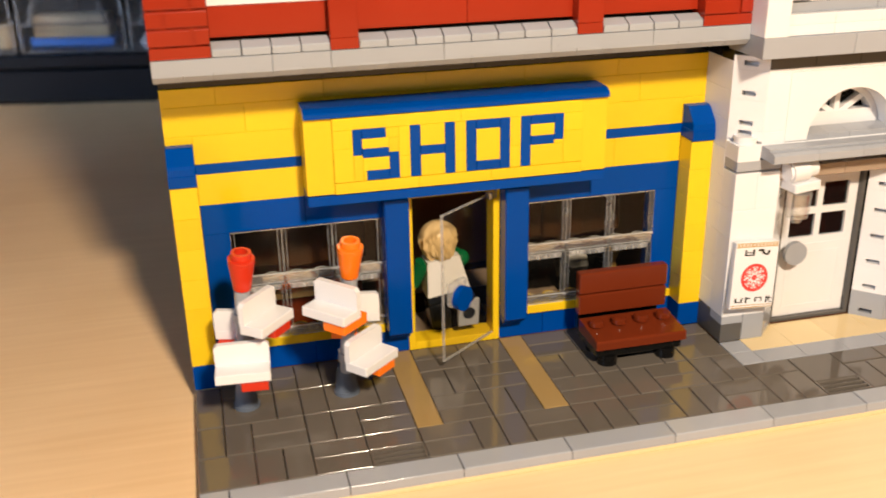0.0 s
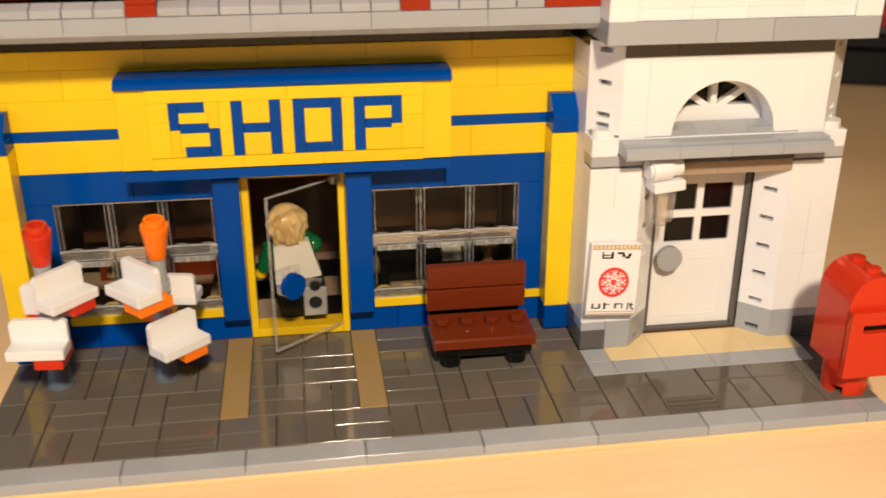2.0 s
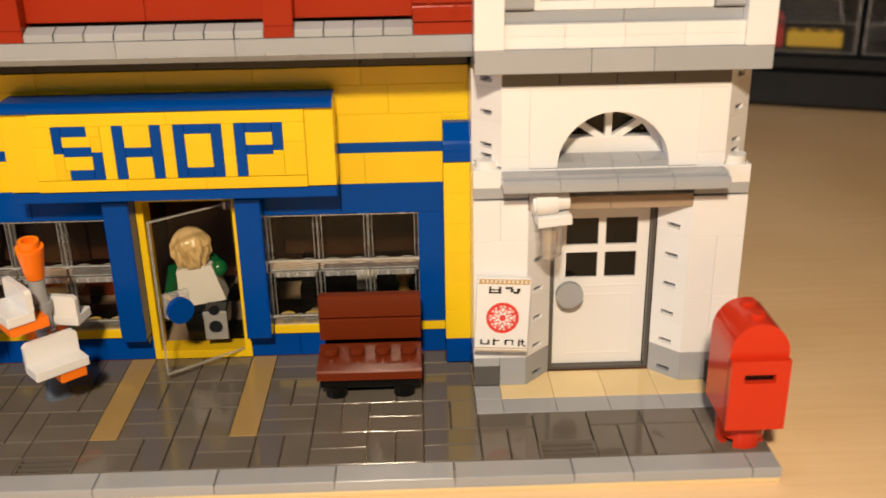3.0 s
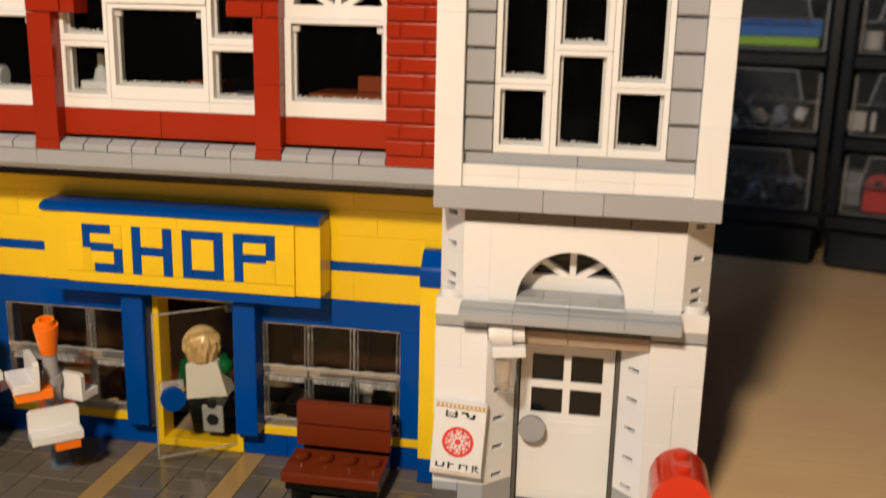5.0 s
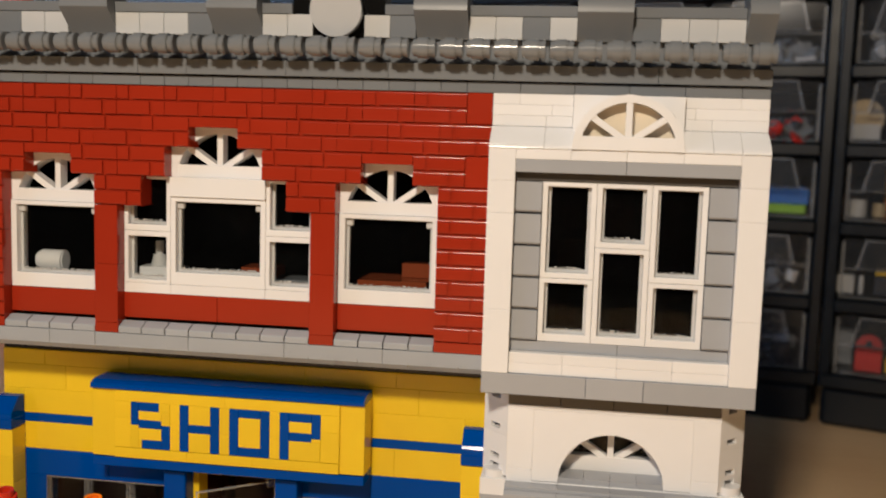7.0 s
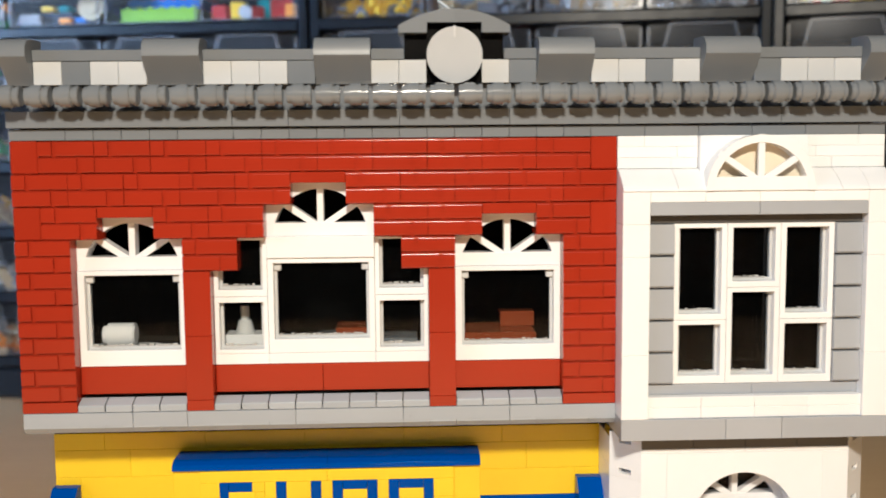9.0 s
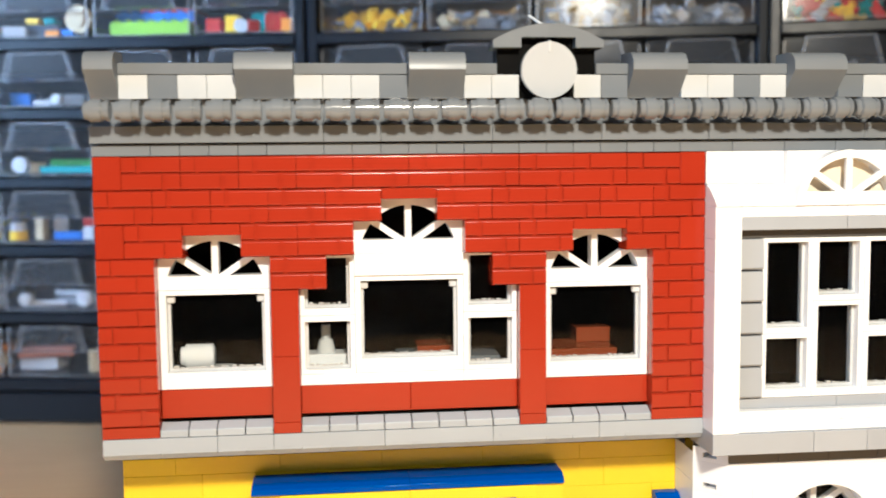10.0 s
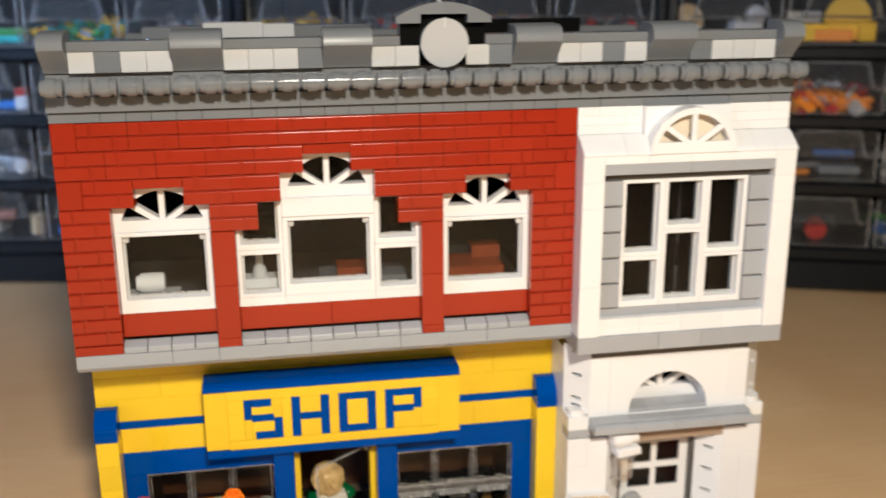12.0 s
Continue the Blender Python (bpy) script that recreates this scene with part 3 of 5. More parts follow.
def drawer_cabinet(x, y, turn, seed):
    cab = thing("drawer_cabinet", x, y, 0.0, "black parts cabinet with rows of clear drawers on the table", "drawer cabinet", "parts cabinets", turn=turn)
    base = PLACE[cab]
    bm = bmesh.new()
    box(bm, 0.002, CAB_W - 0.002, 0.004, CAB_D, 0.0, 0.026, 0.003)
    box(bm, 0.0, CAB_W, 0.0, CAB_D, 0.026, 0.0355, 0.0015)
    part("plinth", bm, CABINET, cab, m=base)
    for u in (0.0, CAB_W - 0.007):
        bm = bmesh.new()
        box(bm, u, u + 0.007, 0.0, CAB_D, 0.0355, 0.0355 + ROWS_UP * PITCH, 0.001)
        part("side_panel", bm, CABINET, cab, m=base)
    bm = bmesh.new()
    box(bm, 0.007, CAB_W - 0.007, CAB_D - 0.004, CAB_D, 0.0355, 0.0355 + ROWS_UP * PITCH)
    part("back_panel", bm, CABINET, cab, m=base)
    inner = (CAB_W - 0.014) / 4
    for row in range(ROWS_UP):
        z = 0.0355 + row * PITCH
        bm = bmesh.new()
        box(bm, 0.0071, CAB_W - 0.0071, -0.001, CAB_D - 0.005, z + PITCH - 0.0085, z + PITCH - 0.0005, 0.001)
        part("shelf", bm, CABINET, cab, m=base)
        for col in range(4):
            m = base @ Matrix.Translation((0.007 + inner * (col + 0.5), 0.003 + rng.uniform(0, 0.003), z + 0.0008))
            tray, front, grip, rim = drawer_meshes(inner - 0.003, PITCH - 0.010, CAB_D - 0.02)
            drawer = put("drawer", tray, cab, m)
            put("drawer_front", front, drawer, m)
            put("grip", grip, drawer, m)
            put("rim", rim, drawer, m, "milky moulded rim")
            pal = FILLED.get((seed, row, col)) or PALETTES[(seed + row * 3 + col * 2 + row * col) % len(PALETTES)]
            if (seed, row, col) in SPECIAL:
                SPECIAL[(seed, row, col)](m @ Matrix.Translation((-0.006 if seed == 7 else 0.0, 0, 0)))
                continue
            if seed == 4 and row >= 5:
                bm = bmesh.new()
                box(bm, -inner / 2 + 0.008, inner / 2 - 0.008, 0.10, 0.101, 0.003, 0.034)
                tagged(part("card_sheet", bm, CARD, None, m=m), "brown card sheet standing in a clear drawer", "card", "cards in the drawers")
            loose_bits(m, inner - 0.006, CAB_D - 0.03, rng.uniform(0.005, 0.012), pal, rng.randint(60, 90), "loose mixed toy bricks lying in a clear drawer")
    return cab


TURN = -11.02
ux, uy = math.cos(radians(TURN)), math.sin(radians(TURN))
A = Vector((-14 * S, 63 * S, 0))
for u, seed in ((-0.155, 0), (0.163, 4)):
    drawer_cabinet(A.x + ux * u, A.y + uy * u, TURN, seed)
drawer_cabinet(A.x + ux * 0.4800, A.y + uy * 0.4800, TURN - 9, 7)


# red storage box beside the cabinets
crate = thing("storage_box", A.x - ux * 0.26, A.y - uy * 0.26, 0.0, "red plastic storage box standing beside the drawer cabinets", "storage box", turn=TURN)
bm = bmesh.new()
box(bm, -0.09, 0.098, 0.0, 0.16, 0.0, 0.330, 0.006)
part("box_body", bm, BRIGHT_RED, crate, m=PLACE[crate])
bm = bmesh.new()
box(bm, -0.094, 0.1005, -0.004, 0.164, 0.331, 0.352, 0.004)
part("lid", bm, BRIGHT_RED, crate, m=PLACE[crate])

# ---- toy pavement ----
paving = thing("toy_pavement", 16 * S, 16 * S, 0.0, "grey tiled toy pavement with pale kerb on a tan baseplate", "toy base")
bm = bmesh.new()
box(bm, 0.02 * S, 31.98 * S, 0.02 * S, 31.98 * S, 0.0, 0.0016, 0.0003)
part("baseplate", bm, TAN, paving, "thin tan baseplate")
T0, T1 = -1.0, 0.0
for x in (8, 13):
    brick("strip_tile", paving, x, x + 1, 3, 9, T0, T1, DARKTAN, label="dark tan long tile")
run("step_tile", paving, (22, 23, 25, 27, 29, 31), 4, 5, T0, T1, LIGHT)
brick("step_tile", paving, 22, 23, 5, 6, T0, T1, LIGHT)
brick("step_tile", paving, 31, 32, 4, 6, T0, T1, DARK)
run("doorstep_tile", paving, (23, 25, 27, 29, 31), 5, 7, T0, T1, TAN)
for x in (6, 24):
    bm = bmesh.new()
    # raised black floor paints the shade down in the slots
    box(bm, 0.00005, 2 * S - 0.00005, 0.00005, S - 0.00005, 0, 0.0021, slot=1)
    for i in range(4):
        yy = 0.0003 + i * 0.00222
        box(bm, 0.0004, 2 * S - 0.0004, yy, yy + 0.0008, 0.0019, P - 0.00005, 0.00022, rounds=2)
    box(bm, 0.00005, 0.0007, 0.00005, S - 0.00005, 0.0007, P - 0.0001)
    box(bm, 2 * S - 0.0007, 2 * S - 0.00005, 0.00005, S - 0.00005, 0.0007, P - 0.0001)
    part("drain_grate", bm, [PAVE, BLACK], paving, "slotted grate tile with slot shade painted black", wpos(x, 1, T0))


def tile_mesh(w, d, mat):
    """A smooth tile whose top edges are rounded."""
    key = ("tile", w, d, mat.name)
    if key not in MESHES:
        bm = bmesh.new()
        g = 0.00011
        box(bm, g, w * S - g, g, d * S - g, 0.0002, P)
        rounded(bm, [e for e in bm.edges if all(v.co.z > P * 0.9 for v in e.verts)], 0.00034, 4)
        MESHES[key] = finish(bm, "tile", mat)
    return MESHES[key]


def pave(*tiles, name="paving_tile", mat=PAVE):
    """Tiles given as (x0, x1, y0, y1) in studs."""
    for x0, x1, y0, y1 in tiles:
        put(name, tile_mesh(x1 - x0, y1 - y0, mat), paving, wpos(x0, y0, T0) @ pose(0, 0, 0, rng.uniform(-0.35, 0.1), rng.uniform(-0.25, 0.25), rng.uniform(-0.15, 0.15)))


pave(*[(a, b, 0, 1) for a, b in zip((0, 1, 5, 9, 13, 17, 21, 25, 27, 31), (1, 5, 9, 13, 17, 21, 25, 27, 31, 32))], name="kerb_tile", mat=LIGHT)
# in front of the first window
pave((0, 2, 1, 3), (0, 1, 3, 5), (0, 1, 5, 8), (1, 2, 3, 5), (1, 3, 5, 7), (1, 3, 7, 8), (1, 3, 8, 9), (2, 3, 1, 3), (3, 4, 1, 3), (2, 4, 3, 4), (2, 4, 4, 5), (3, 4, 5, 7), (3, 4, 7, 8), (3, 4, 8, 9))
pave((4, 5, 3, 5), (4, 5, 5, 7), (4, 5, 7, 9), (5, 6, 3, 5), (5, 7, 5, 7), (7, 8, 5, 7), (5, 7, 7, 9), (7, 8, 7, 9), (4, 6, 1, 2), (4, 6, 2, 3), (6, 8, 2, 3), (6, 8, 3, 4), (6, 8, 4, 5))
# in front of the door
pave((9, 11, 8, 9), (9, 11, 7, 8), (11, 12, 7, 9), (12, 13, 7, 9), (9, 10, 5, 7), (10, 11, 5, 7), (11, 13, 6, 7), (11, 13, 5, 6), (9, 11, 4, 5), (9, 11, 3, 4), (11, 12, 3, 5), (12, 13, 3, 5))
pave((8, 10, 2, 3), (8, 10, 1, 2), (10, 11, 1, 3), (11, 12, 1, 3), (12, 14, 2, 3), (12, 14, 1, 2))
# in front of the second window
pave((14, 16, 8, 9), (14, 16, 7, 8), (14, 15, 5, 7), (15, 16, 5, 7), (14, 16, 4, 5), (14, 16, 3, 4), (14, 15, 1, 3), (15, 16, 1, 3), (16, 17, 3, 5), (17, 18, 3, 5), (16, 18, 2, 3), (16, 18, 1, 2), (16, 17, 5, 7), (17, 19, 5, 6), (17, 19, 6, 7), (19, 20, 5, 7), (16, 18, 7, 9), (18, 20, 7, 9))
pave((18, 20, 4, 5), (18, 20, 3, 4), (18, 19, 1, 3), (19, 20, 1, 3), (20, 21, 3, 5), (21, 22, 3, 5), (20, 22, 2, 3), (20, 22, 1, 2), (20, 22, 5, 7), (20, 22, 7, 8), (20, 21, 8, 9))
# in front of the entrance
pave((22, 24, 3, 4), (22, 23, 1, 3), (23, 24, 1, 3), (24, 26, 2, 4), (26, 28, 3, 4), (26, 27, 1, 3), (27, 28, 1, 3), (28, 30, 3, 4), (28, 30, 1, 3), (30, 32, 3, 4), (30, 32, 1, 3))
bm = bmesh.new()
box(bm, 0.05 * S, 21.95 * S, 9.02 * S, 31.9 * S, 0.0016, 0.0046)
box(bm, 22.05 * S, 31.95 * S, 7.02 * S, 31.9 * S, 0.0016, 0.0046)
part("floor_plate", bm, BROWNISH, paving)


# ---- shop storey: yellow and blue ----
shop = thing("toy_shop_storey", 11 * S, 15 * S, B, "yellow and blue brick-built toy shop front with sign", "toy shop")
W = 9.0
run("blue_brick", shop, (1, 3, 5, 7, 9), W, W + 1, 0, 2.65, BLUE)
run("blue_brick", shop, (13, 15, 17, 19, 21), W, W + 1, 0, 2.65, BLUE)
for x in (1, 20):
    brick("blue_brick", shop, x, x + 1, W, W + 1, 2.65 if x == 1 else 3.5, 15.45, BLUE)
brick("yellow_plate", shop, 20, 21, W - 0.1, W + 1, 2.65, 3.5, YELLOW)
run("blue_brick", shop, (1, 5, 9), W, W + 1, 15.45, 18.5, BLUE)
run("blue_brick", shop, (13, 17, 21), W, W + 1, 15.45, 18.5, BLUE)
brick("blue_brick", shop, 9, 13, W, W + 1, 17.6, 18.5, BLUE)
run("yellow_brick", shop, (1, 5, 9, 13, 15, 17, 18, 21), W, W + 1, 18.5, 21.6, YELLOW)
run("blue_plate", shop, (0, 5, 11, 17, 22), W - 0.02, W + 1, 21.6, 22.6, BLUE)
for z0, cuts in ((22.6, (0, 1, 5, 9, 13, 17, 21, 22)), (25.4, (0, 3, 7, 11, 15, 19, 22))):
    run("yellow_brick", shop, cuts, W, W + 1, z0, z0 + 2.8, YELLOW)
run("yellow_plate", shop, (0, 2, 6, 10, 14, 18, 22), W, W + 1, 28.2, 29.9, YELLOW)
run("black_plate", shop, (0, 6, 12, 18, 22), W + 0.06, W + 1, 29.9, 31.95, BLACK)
# end pilasters with blue caps
for x in (0, 21):
    brick("blue_brick", shop, x, x + 1, 8, 9, 0, 2.65, BLUE)
    for k in range(6):
        brick("yellow_brick", shop, x, x + 1, 8, 9, 2.65 + 3.1 * k, 5.75 + 3.1 * k, YELLOW)
    bm = bmesh.new()
    prism(bm, [(0, 0), (0, 1.5 * P), (0.0005, 1.8 * P), (0.0042, 3.05 * P), (0.0050, 3.2 * P), (S, 3.2 * P), (S, 0)], 0.00003, S - 0.00003, axis="x")
    part("cap_slope", bm, BLUE, shop, "rounded blue cap", wpos(x, 7.95, 21.5))
    brick("blue_plate", shop, x - 0.02, x + 1.02, 7.9, 9, 21.3, 22.4, BLUE)
# door pillars
for x in (8, 13):
    brick("pillar_tile", shop, x, x + 1, 8.1, 9, 3.1, 18, BLUE, 0.0003)
    brick("pillar_plate", shop, x + 0.03, x + 0.97, 8.45, 9, 2.4, 3, BLUE)


def shop_window(x0):
    win = put("shop_window", block_mesh(6 * S, 0.9 * S, P * 0.95, YELLOW, 0.00018), shop, wpos(x0, W - 0.12, 2.65), "yellow sill plate below clear panes")
    for row in range(2):
        for col in range(3):
            bm = bmesh.new()
            w, h, t = 2 * S, 5.95 * P, 0.0011
            g = 0.00008
            box(bm, g, w - g, 0.0003, 0.0003 + t, g, h - g, 0.0002)
            box(bm, g, g + t, 0.0014, S, g, h - g, 0.0002)
            box(bm, w - g - t, w - g, 0.0014, S, g, h - g, 0.0002)
            m = wpos(x0 + 2 * col, W, 3.5 + 5.97 * row)
            part("pane", bm, CLEAR, win, "clear plastic panel", m)
            # thin hazy strips paint the bright lines along the pane's edges
            bm = bmesh.new()
            for xx in (g, w - g - 0.00018, g + t, w - g - t - 0.00018):
                box(bm, xx, xx + 0.00018, 0.0001, 0.0016, 0.0022, h - g)
            box(bm, g, w - g, 0.0001, 0.0016, h - g - 0.0003, h - g)
            part("pane_edge", bm, CLEAR_EDGE, win, "painted bright lines along the pane edges", m)
            # clear foot of the panel over the studs below it
            foot = wpos(x0 + 2 * col, W, 3.56 + 6.05 * row)
            bm = bmesh.new()
            box(bm, g, w - g, -0.0002, 0.0012, 0, 0.0033, 0.0003)
            part("stud_bar", bm, CLEAR_STUD, win, "clear plate with studs", foot)
            # highlight lines of the foot, painted as hazy strips
            bm = bmesh.new()
            for zz, tall in ((0.0001, 0.0002), (0.0031, 0.00042)):
                box(bm, 0.0006, w - 0.0006, -0.0004, -0.0002, zz, zz + tall)
            for xx in (0.0, w - 0.0009):
                box(bm, xx, xx + 0.0009, -0.0005, -0.0002, 0.0027, 0.0034)
            part("bar_rib", bm, GLINT, win, "painted glint lines on the clear foot", foot)
            for k, r in ((0.5, 0.0024), (1.0, 0.0013), (1.5, 0.0024)):
                bm = bmesh.new()
                tube(bm, r, r, 0.0015, Matrix.Identity(4), 20)
                part("clear_stud", bm, CLEAR_STUD, win, "clear moulded stud", foot @ Matrix.Translation((k * S, 0.0026, 0.0001)), True)
                # ring of haze paints the highlight round the stud's top
                bm = bmesh.new()
                prism(bm, arc_band(r + 0.0001, 0.00035, 0.0, 2 * math.pi - 0.02, 20), -0.0002, 0.0, m=pose(0, 0, 0, -90, 0, 0))
                part("stud_rim", bm, GLINT, win, "painted glint ring on the stud", foot @ Matrix.Translation((k * S, 0.0026, 0.0018)))
            if row == 0:
                # band and strips put the sheen of the panel's upper edge into colour
                bm = bmesh.new()
                box(bm, 0.0016, w - 0.0016, -0.0001, 0.0060, 0, 0.0019, 0.0003)
                part("top_bar", bm, BAND, win, "upper edge of the clear panel, painted pale with haze", wpos(x0 + 2 * col, W, 8.80))
                bm = bmesh.new()
                for k in range(4):
                    x = 0.0024 + k * 0.0031
                    box(bm, x, x + (0.0008 if k % 2 else 0.0004), -0.0003, -0.0001, 0.0003, 0.0016)
                part("bar_rib", bm, GLINT, win, "painted glint strips on the clear panel", wpos(x0 + 2 * col, W, 8.80))
    for k in range(6):
        bm = bmesh.new()
        tube(bm, 0.0024, 0.0024, 0.0017, Matrix.Identity(4), 14)
        part("stud", bm, YELLOW, win, "", wpos(x0 + k + 0.5, W + 0.55, 3.5), True)
    return win


shop_window(2)
shop_window(14)

# shop sign
sign = put("shop_sign", block_mesh(12 * S, 1.0 * S, 7.6 * P, YELLOW, 0.00015), shop, wpos(5, 8.05, 19.5), "yellow sign board with blue letters")
brick("sign_beam", sign, 5, 17, 7.6, 9, 18.48, 19.48, BLUE, label="long blue plate below the sign")
for x in (5, 11):
    bm = bmesh.new()
    prism(bm, [(0, 0), (0, 0.35 * P), (0.0004, 0.52 * P), (0.0022, 0.78 * P), (0.0034, 0.84 * P), (1.5 * S, 0.85 * P), (1.5 * S, 0)], 0.00004, 6 * S - 0.00004, axis="x")
    part("sign_slope", bm, BLUE, sign, "long curved blue top", wpos(x, 7.42, 27.1))
FACE = 7.50
brick("sign_tile", sign, 5, 6.05, FACE + 0.1, 8.1, 19.6, 27.0, YELLOW)
brick("sign_tile", sign, 15.95, 17, FACE + 0.1, 8.1, 19.6, 27.0, YELLOW)
run("sign_tile", sign, (6.05, 9.3, 12.2, 15.95), FACE, 8.1, 19.6, 20.7, YELLOW)
run("sign_tile", sign, (6.05, 11, 15.95), FACE, 8.1, 25.8, 27.0, YELLOW)
LETTERS = {
    # strokes in fifths of the letter's width and height: x0, x1, z0, z1
    "S": ((0, 1, 2.5, 5), (1, 3.6, 4.05, 5), (1, 3.9, 2.2, 3.1), (3.9, 5, 0, 2.6), (1.4, 3.9, 0, 0.95)),
    "H": ((0, 1.15, 0, 5), (3.85, 5, 0, 5), (1.15, 3.85, 2.05, 2.95)),
    "O": ((0, 1.15, 0, 5), (3.85, 5, 0, 5), (1.15, 3.85, 4.1, 5), (1.15, 3.85, 0, 0.95)),
    "P": ((0, 1.15, 0, 5), (1.15, 3.9, 4.1, 5), (3.9, 5, 2.4, 5), (1.15, 3.9, 2.05, 2.95)),
}
FILLS = {
    "S": ((1, 3.9, 3.1, 4.05), (0, 1, 0, 2.5), (1, 3.9, 0.95, 2.2), (3.6, 5, 4.05, 5), (3.9, 5, 2.6, 4.05), (1, 1.4, 0, 0.95)),
    "H": ((1.15, 3.85, 0, 2.05), (1.15, 3.85, 2.95, 5)),
    "O": ((1.15, 3.85, 0.95, 4.1),),
    "P": ((1.15, 3.9, 2.95, 4.1), (1.15, 5, 0, 2.05), (3.9, 5, 2.05, 2.4)),
}
LX = {"S": 6.80, "H": 8.99, "O": 11.19, "P": 13.39}
for ch, x in LX.items():
    for shape, mat, nm in ((LETTERS[ch], BLUE, "letter_tile"), (FILLS[ch], YELLOW, "fill_tile")):
        for a, b, c, d in shape:
            f = 1.76 / 5
            brick(nm, sign, x + a * f, x + b * f, FACE - 0.012, 8.1, 20.75 + c * 1.01, 20.75 + d * 1.01, mat, 0.00012)
edges = [6.05] + [v for x in LX.values() for v in (x, x + 1.76)] + [15.95]
for a, b in zip(edges[::2], edges[1::2]):
    mid = 22.9 if b - a < 0.6 else 24.0
    brick("fill_tile", sign, a, b, FACE, 8.1, 20.75, mid, YELLOW, 0.00012)
    brick("fill_tile", sign, a, b, FACE, 8.1, mid, 25.8, YELLOW, 0.00012)

# shop door frame and the open clear door
bm = bmesh.new()
fw = 0.28 * S
box(bm, 0, fw, 0, S, 0, 18 * P, 0.0002)
box(bm, 4 * S - fw, 4 * S, 0, S, 0, 18 * P, 0.0002)
box(bm, fw, 4 * S - fw, 0, S, 0, 0.9 * P, 0.0002)
box(bm, fw, 4 * S - fw, 0, S, 17.2 * P, 18 * P, 0.0002)
dframe = part("door_frame", bm, YELLOW, shop, "yellow door frame", wpos(9, 8.95, 0))
hinge, free = Vector((12.72, 9.0)), Vector((10.0, 6.9))
swing = math.degrees(math.atan2((free - hinge).y, (free - hinge).x))
length = (free - hinge).length * S
dm = Matrix.Translation((hinge.x * S, hinge.y * S, B + 1.0 * P)) @ pose(0, 0, 0, 0, 0, swing)
bm = bmesh.new()
box(bm, 0.0006, length, -0.0004, 0.0004, 0, 16.0 * P, 0.0001)
part("glass_door", bm, CLEAR, dframe, "clear plastic door standing open", dm)
# hazy strips paint the bright edges of the door
bm = bmesh.new()
for x0, x1, z0, z1 in ((length - 0.0003, length + 0.0001, 0, 16.0 * P), (0.0006, length, 15.9 * P, 16.02 * P), (0.0006, length, -0.02 * P, 0.1 * P)):
    box(bm, x0, x1, -0.00045, 0.00045, z0, z1)
part("door_edge", bm, CLEAR_EDGE, dframe, "painted bright edge of the clear door", dm)
bm = bmesh.new()
box(bm, length - 0.0090, length - 0.0010, 0.0007, 0.0030, 6.2 * P, 8.7 * P, 0.0003)
part("knob_mount", bm, CLEAR_EDGE, dframe, "clear plate behind the knob", dm)
bm = bmesh.new()
tube(bm, 0.0041, 0.0041, 0.0022, dm @ Matrix.Translation((length - 0.0050, 0.0030, 7.0 * P)) @ pose(0, 0, 0, -90, 0, 0), 28)
part("door_knob", bm, BLUE, dframe, "round blue door knob", smooth=True)

bm = bmesh.new()
box(bm, -0.0008, 0.0030, -0.0012, 0.0012, 15.4 * P, 16.3 * P, 0.0003)
part("hinge_clip", bm, CLEAR_STUD, dframe, "clear hinge clip", dm)

# the shop inside, with its chequered floor
for i in range(10):
    for j in range(4):
        x, y = 1.05 + 2 * i, 10.05 + 2 * j
        brick("floor_tile", shop, x, min(x + 2, 20.95), y, min(y + 2, 16.95), 0.02, 0.6, BLACK if (i + j) % 2 else LINTEL)
for name, x0, x1, y0, y1, z0, z1, mat in (
        ("inner_wall", 0.1, 21.9, 17, 18, 0, 31, BROWNISH), ("inner_wall", 0.05, 1.0, 10.02, 17, 0, 31, BROWNISH), ("inner_wall", 21.0, 21.95, 10.02, 17, 0, 31, BROWNISH)):
    brick(name, shop, x0, x1, y0, y1, z0, z1, mat)
for name, x0, x1, y0, y1, z0, z1, mat, label in (
        ("toy_counter", 14.6, 20, 13, 15, 0, 7, BLACK, "black brick-built counter in the toy shop"), ("toy_shelf", 2, 8, 15, 17, 0, 12, BROWN, "brown shelf block along the toy shop's back wall")):
    t = thing(name, (x0 + x1) / 2 * S, (y0 + y1) / 2 * S, B, label, "toy furniture")
    for k in range(int((z1 - z0) // 3)):
        brick("brick", t, x0 + 0.1 * (k % 2), x1, y0, y1, z0 + 3 * k, z0 + 3 * k + 3, mat)
for x0 in (2.2, 14.2):
    t = thing("toy_wall_shelf", (x0 + 2.8) * S, 12.4 * S, B + 8.2 * P, "brown brick-built cupboard hanging inside the toy shop window", "toy furniture")
    for a, b, y0 in ((0, 1.8, 12.2), (1.8, 3.7, 11.9), (3.7, 5.6, 12.1)):
        brick("door", t, x0 + a, x0 + b, y0, y0 + 1, 8.2, 17.0, CUPBOARD)
    brick("bracket", t, x0 + 2.3, x0 + 3.3, 13.2, 17, 12, 14, BROWN)
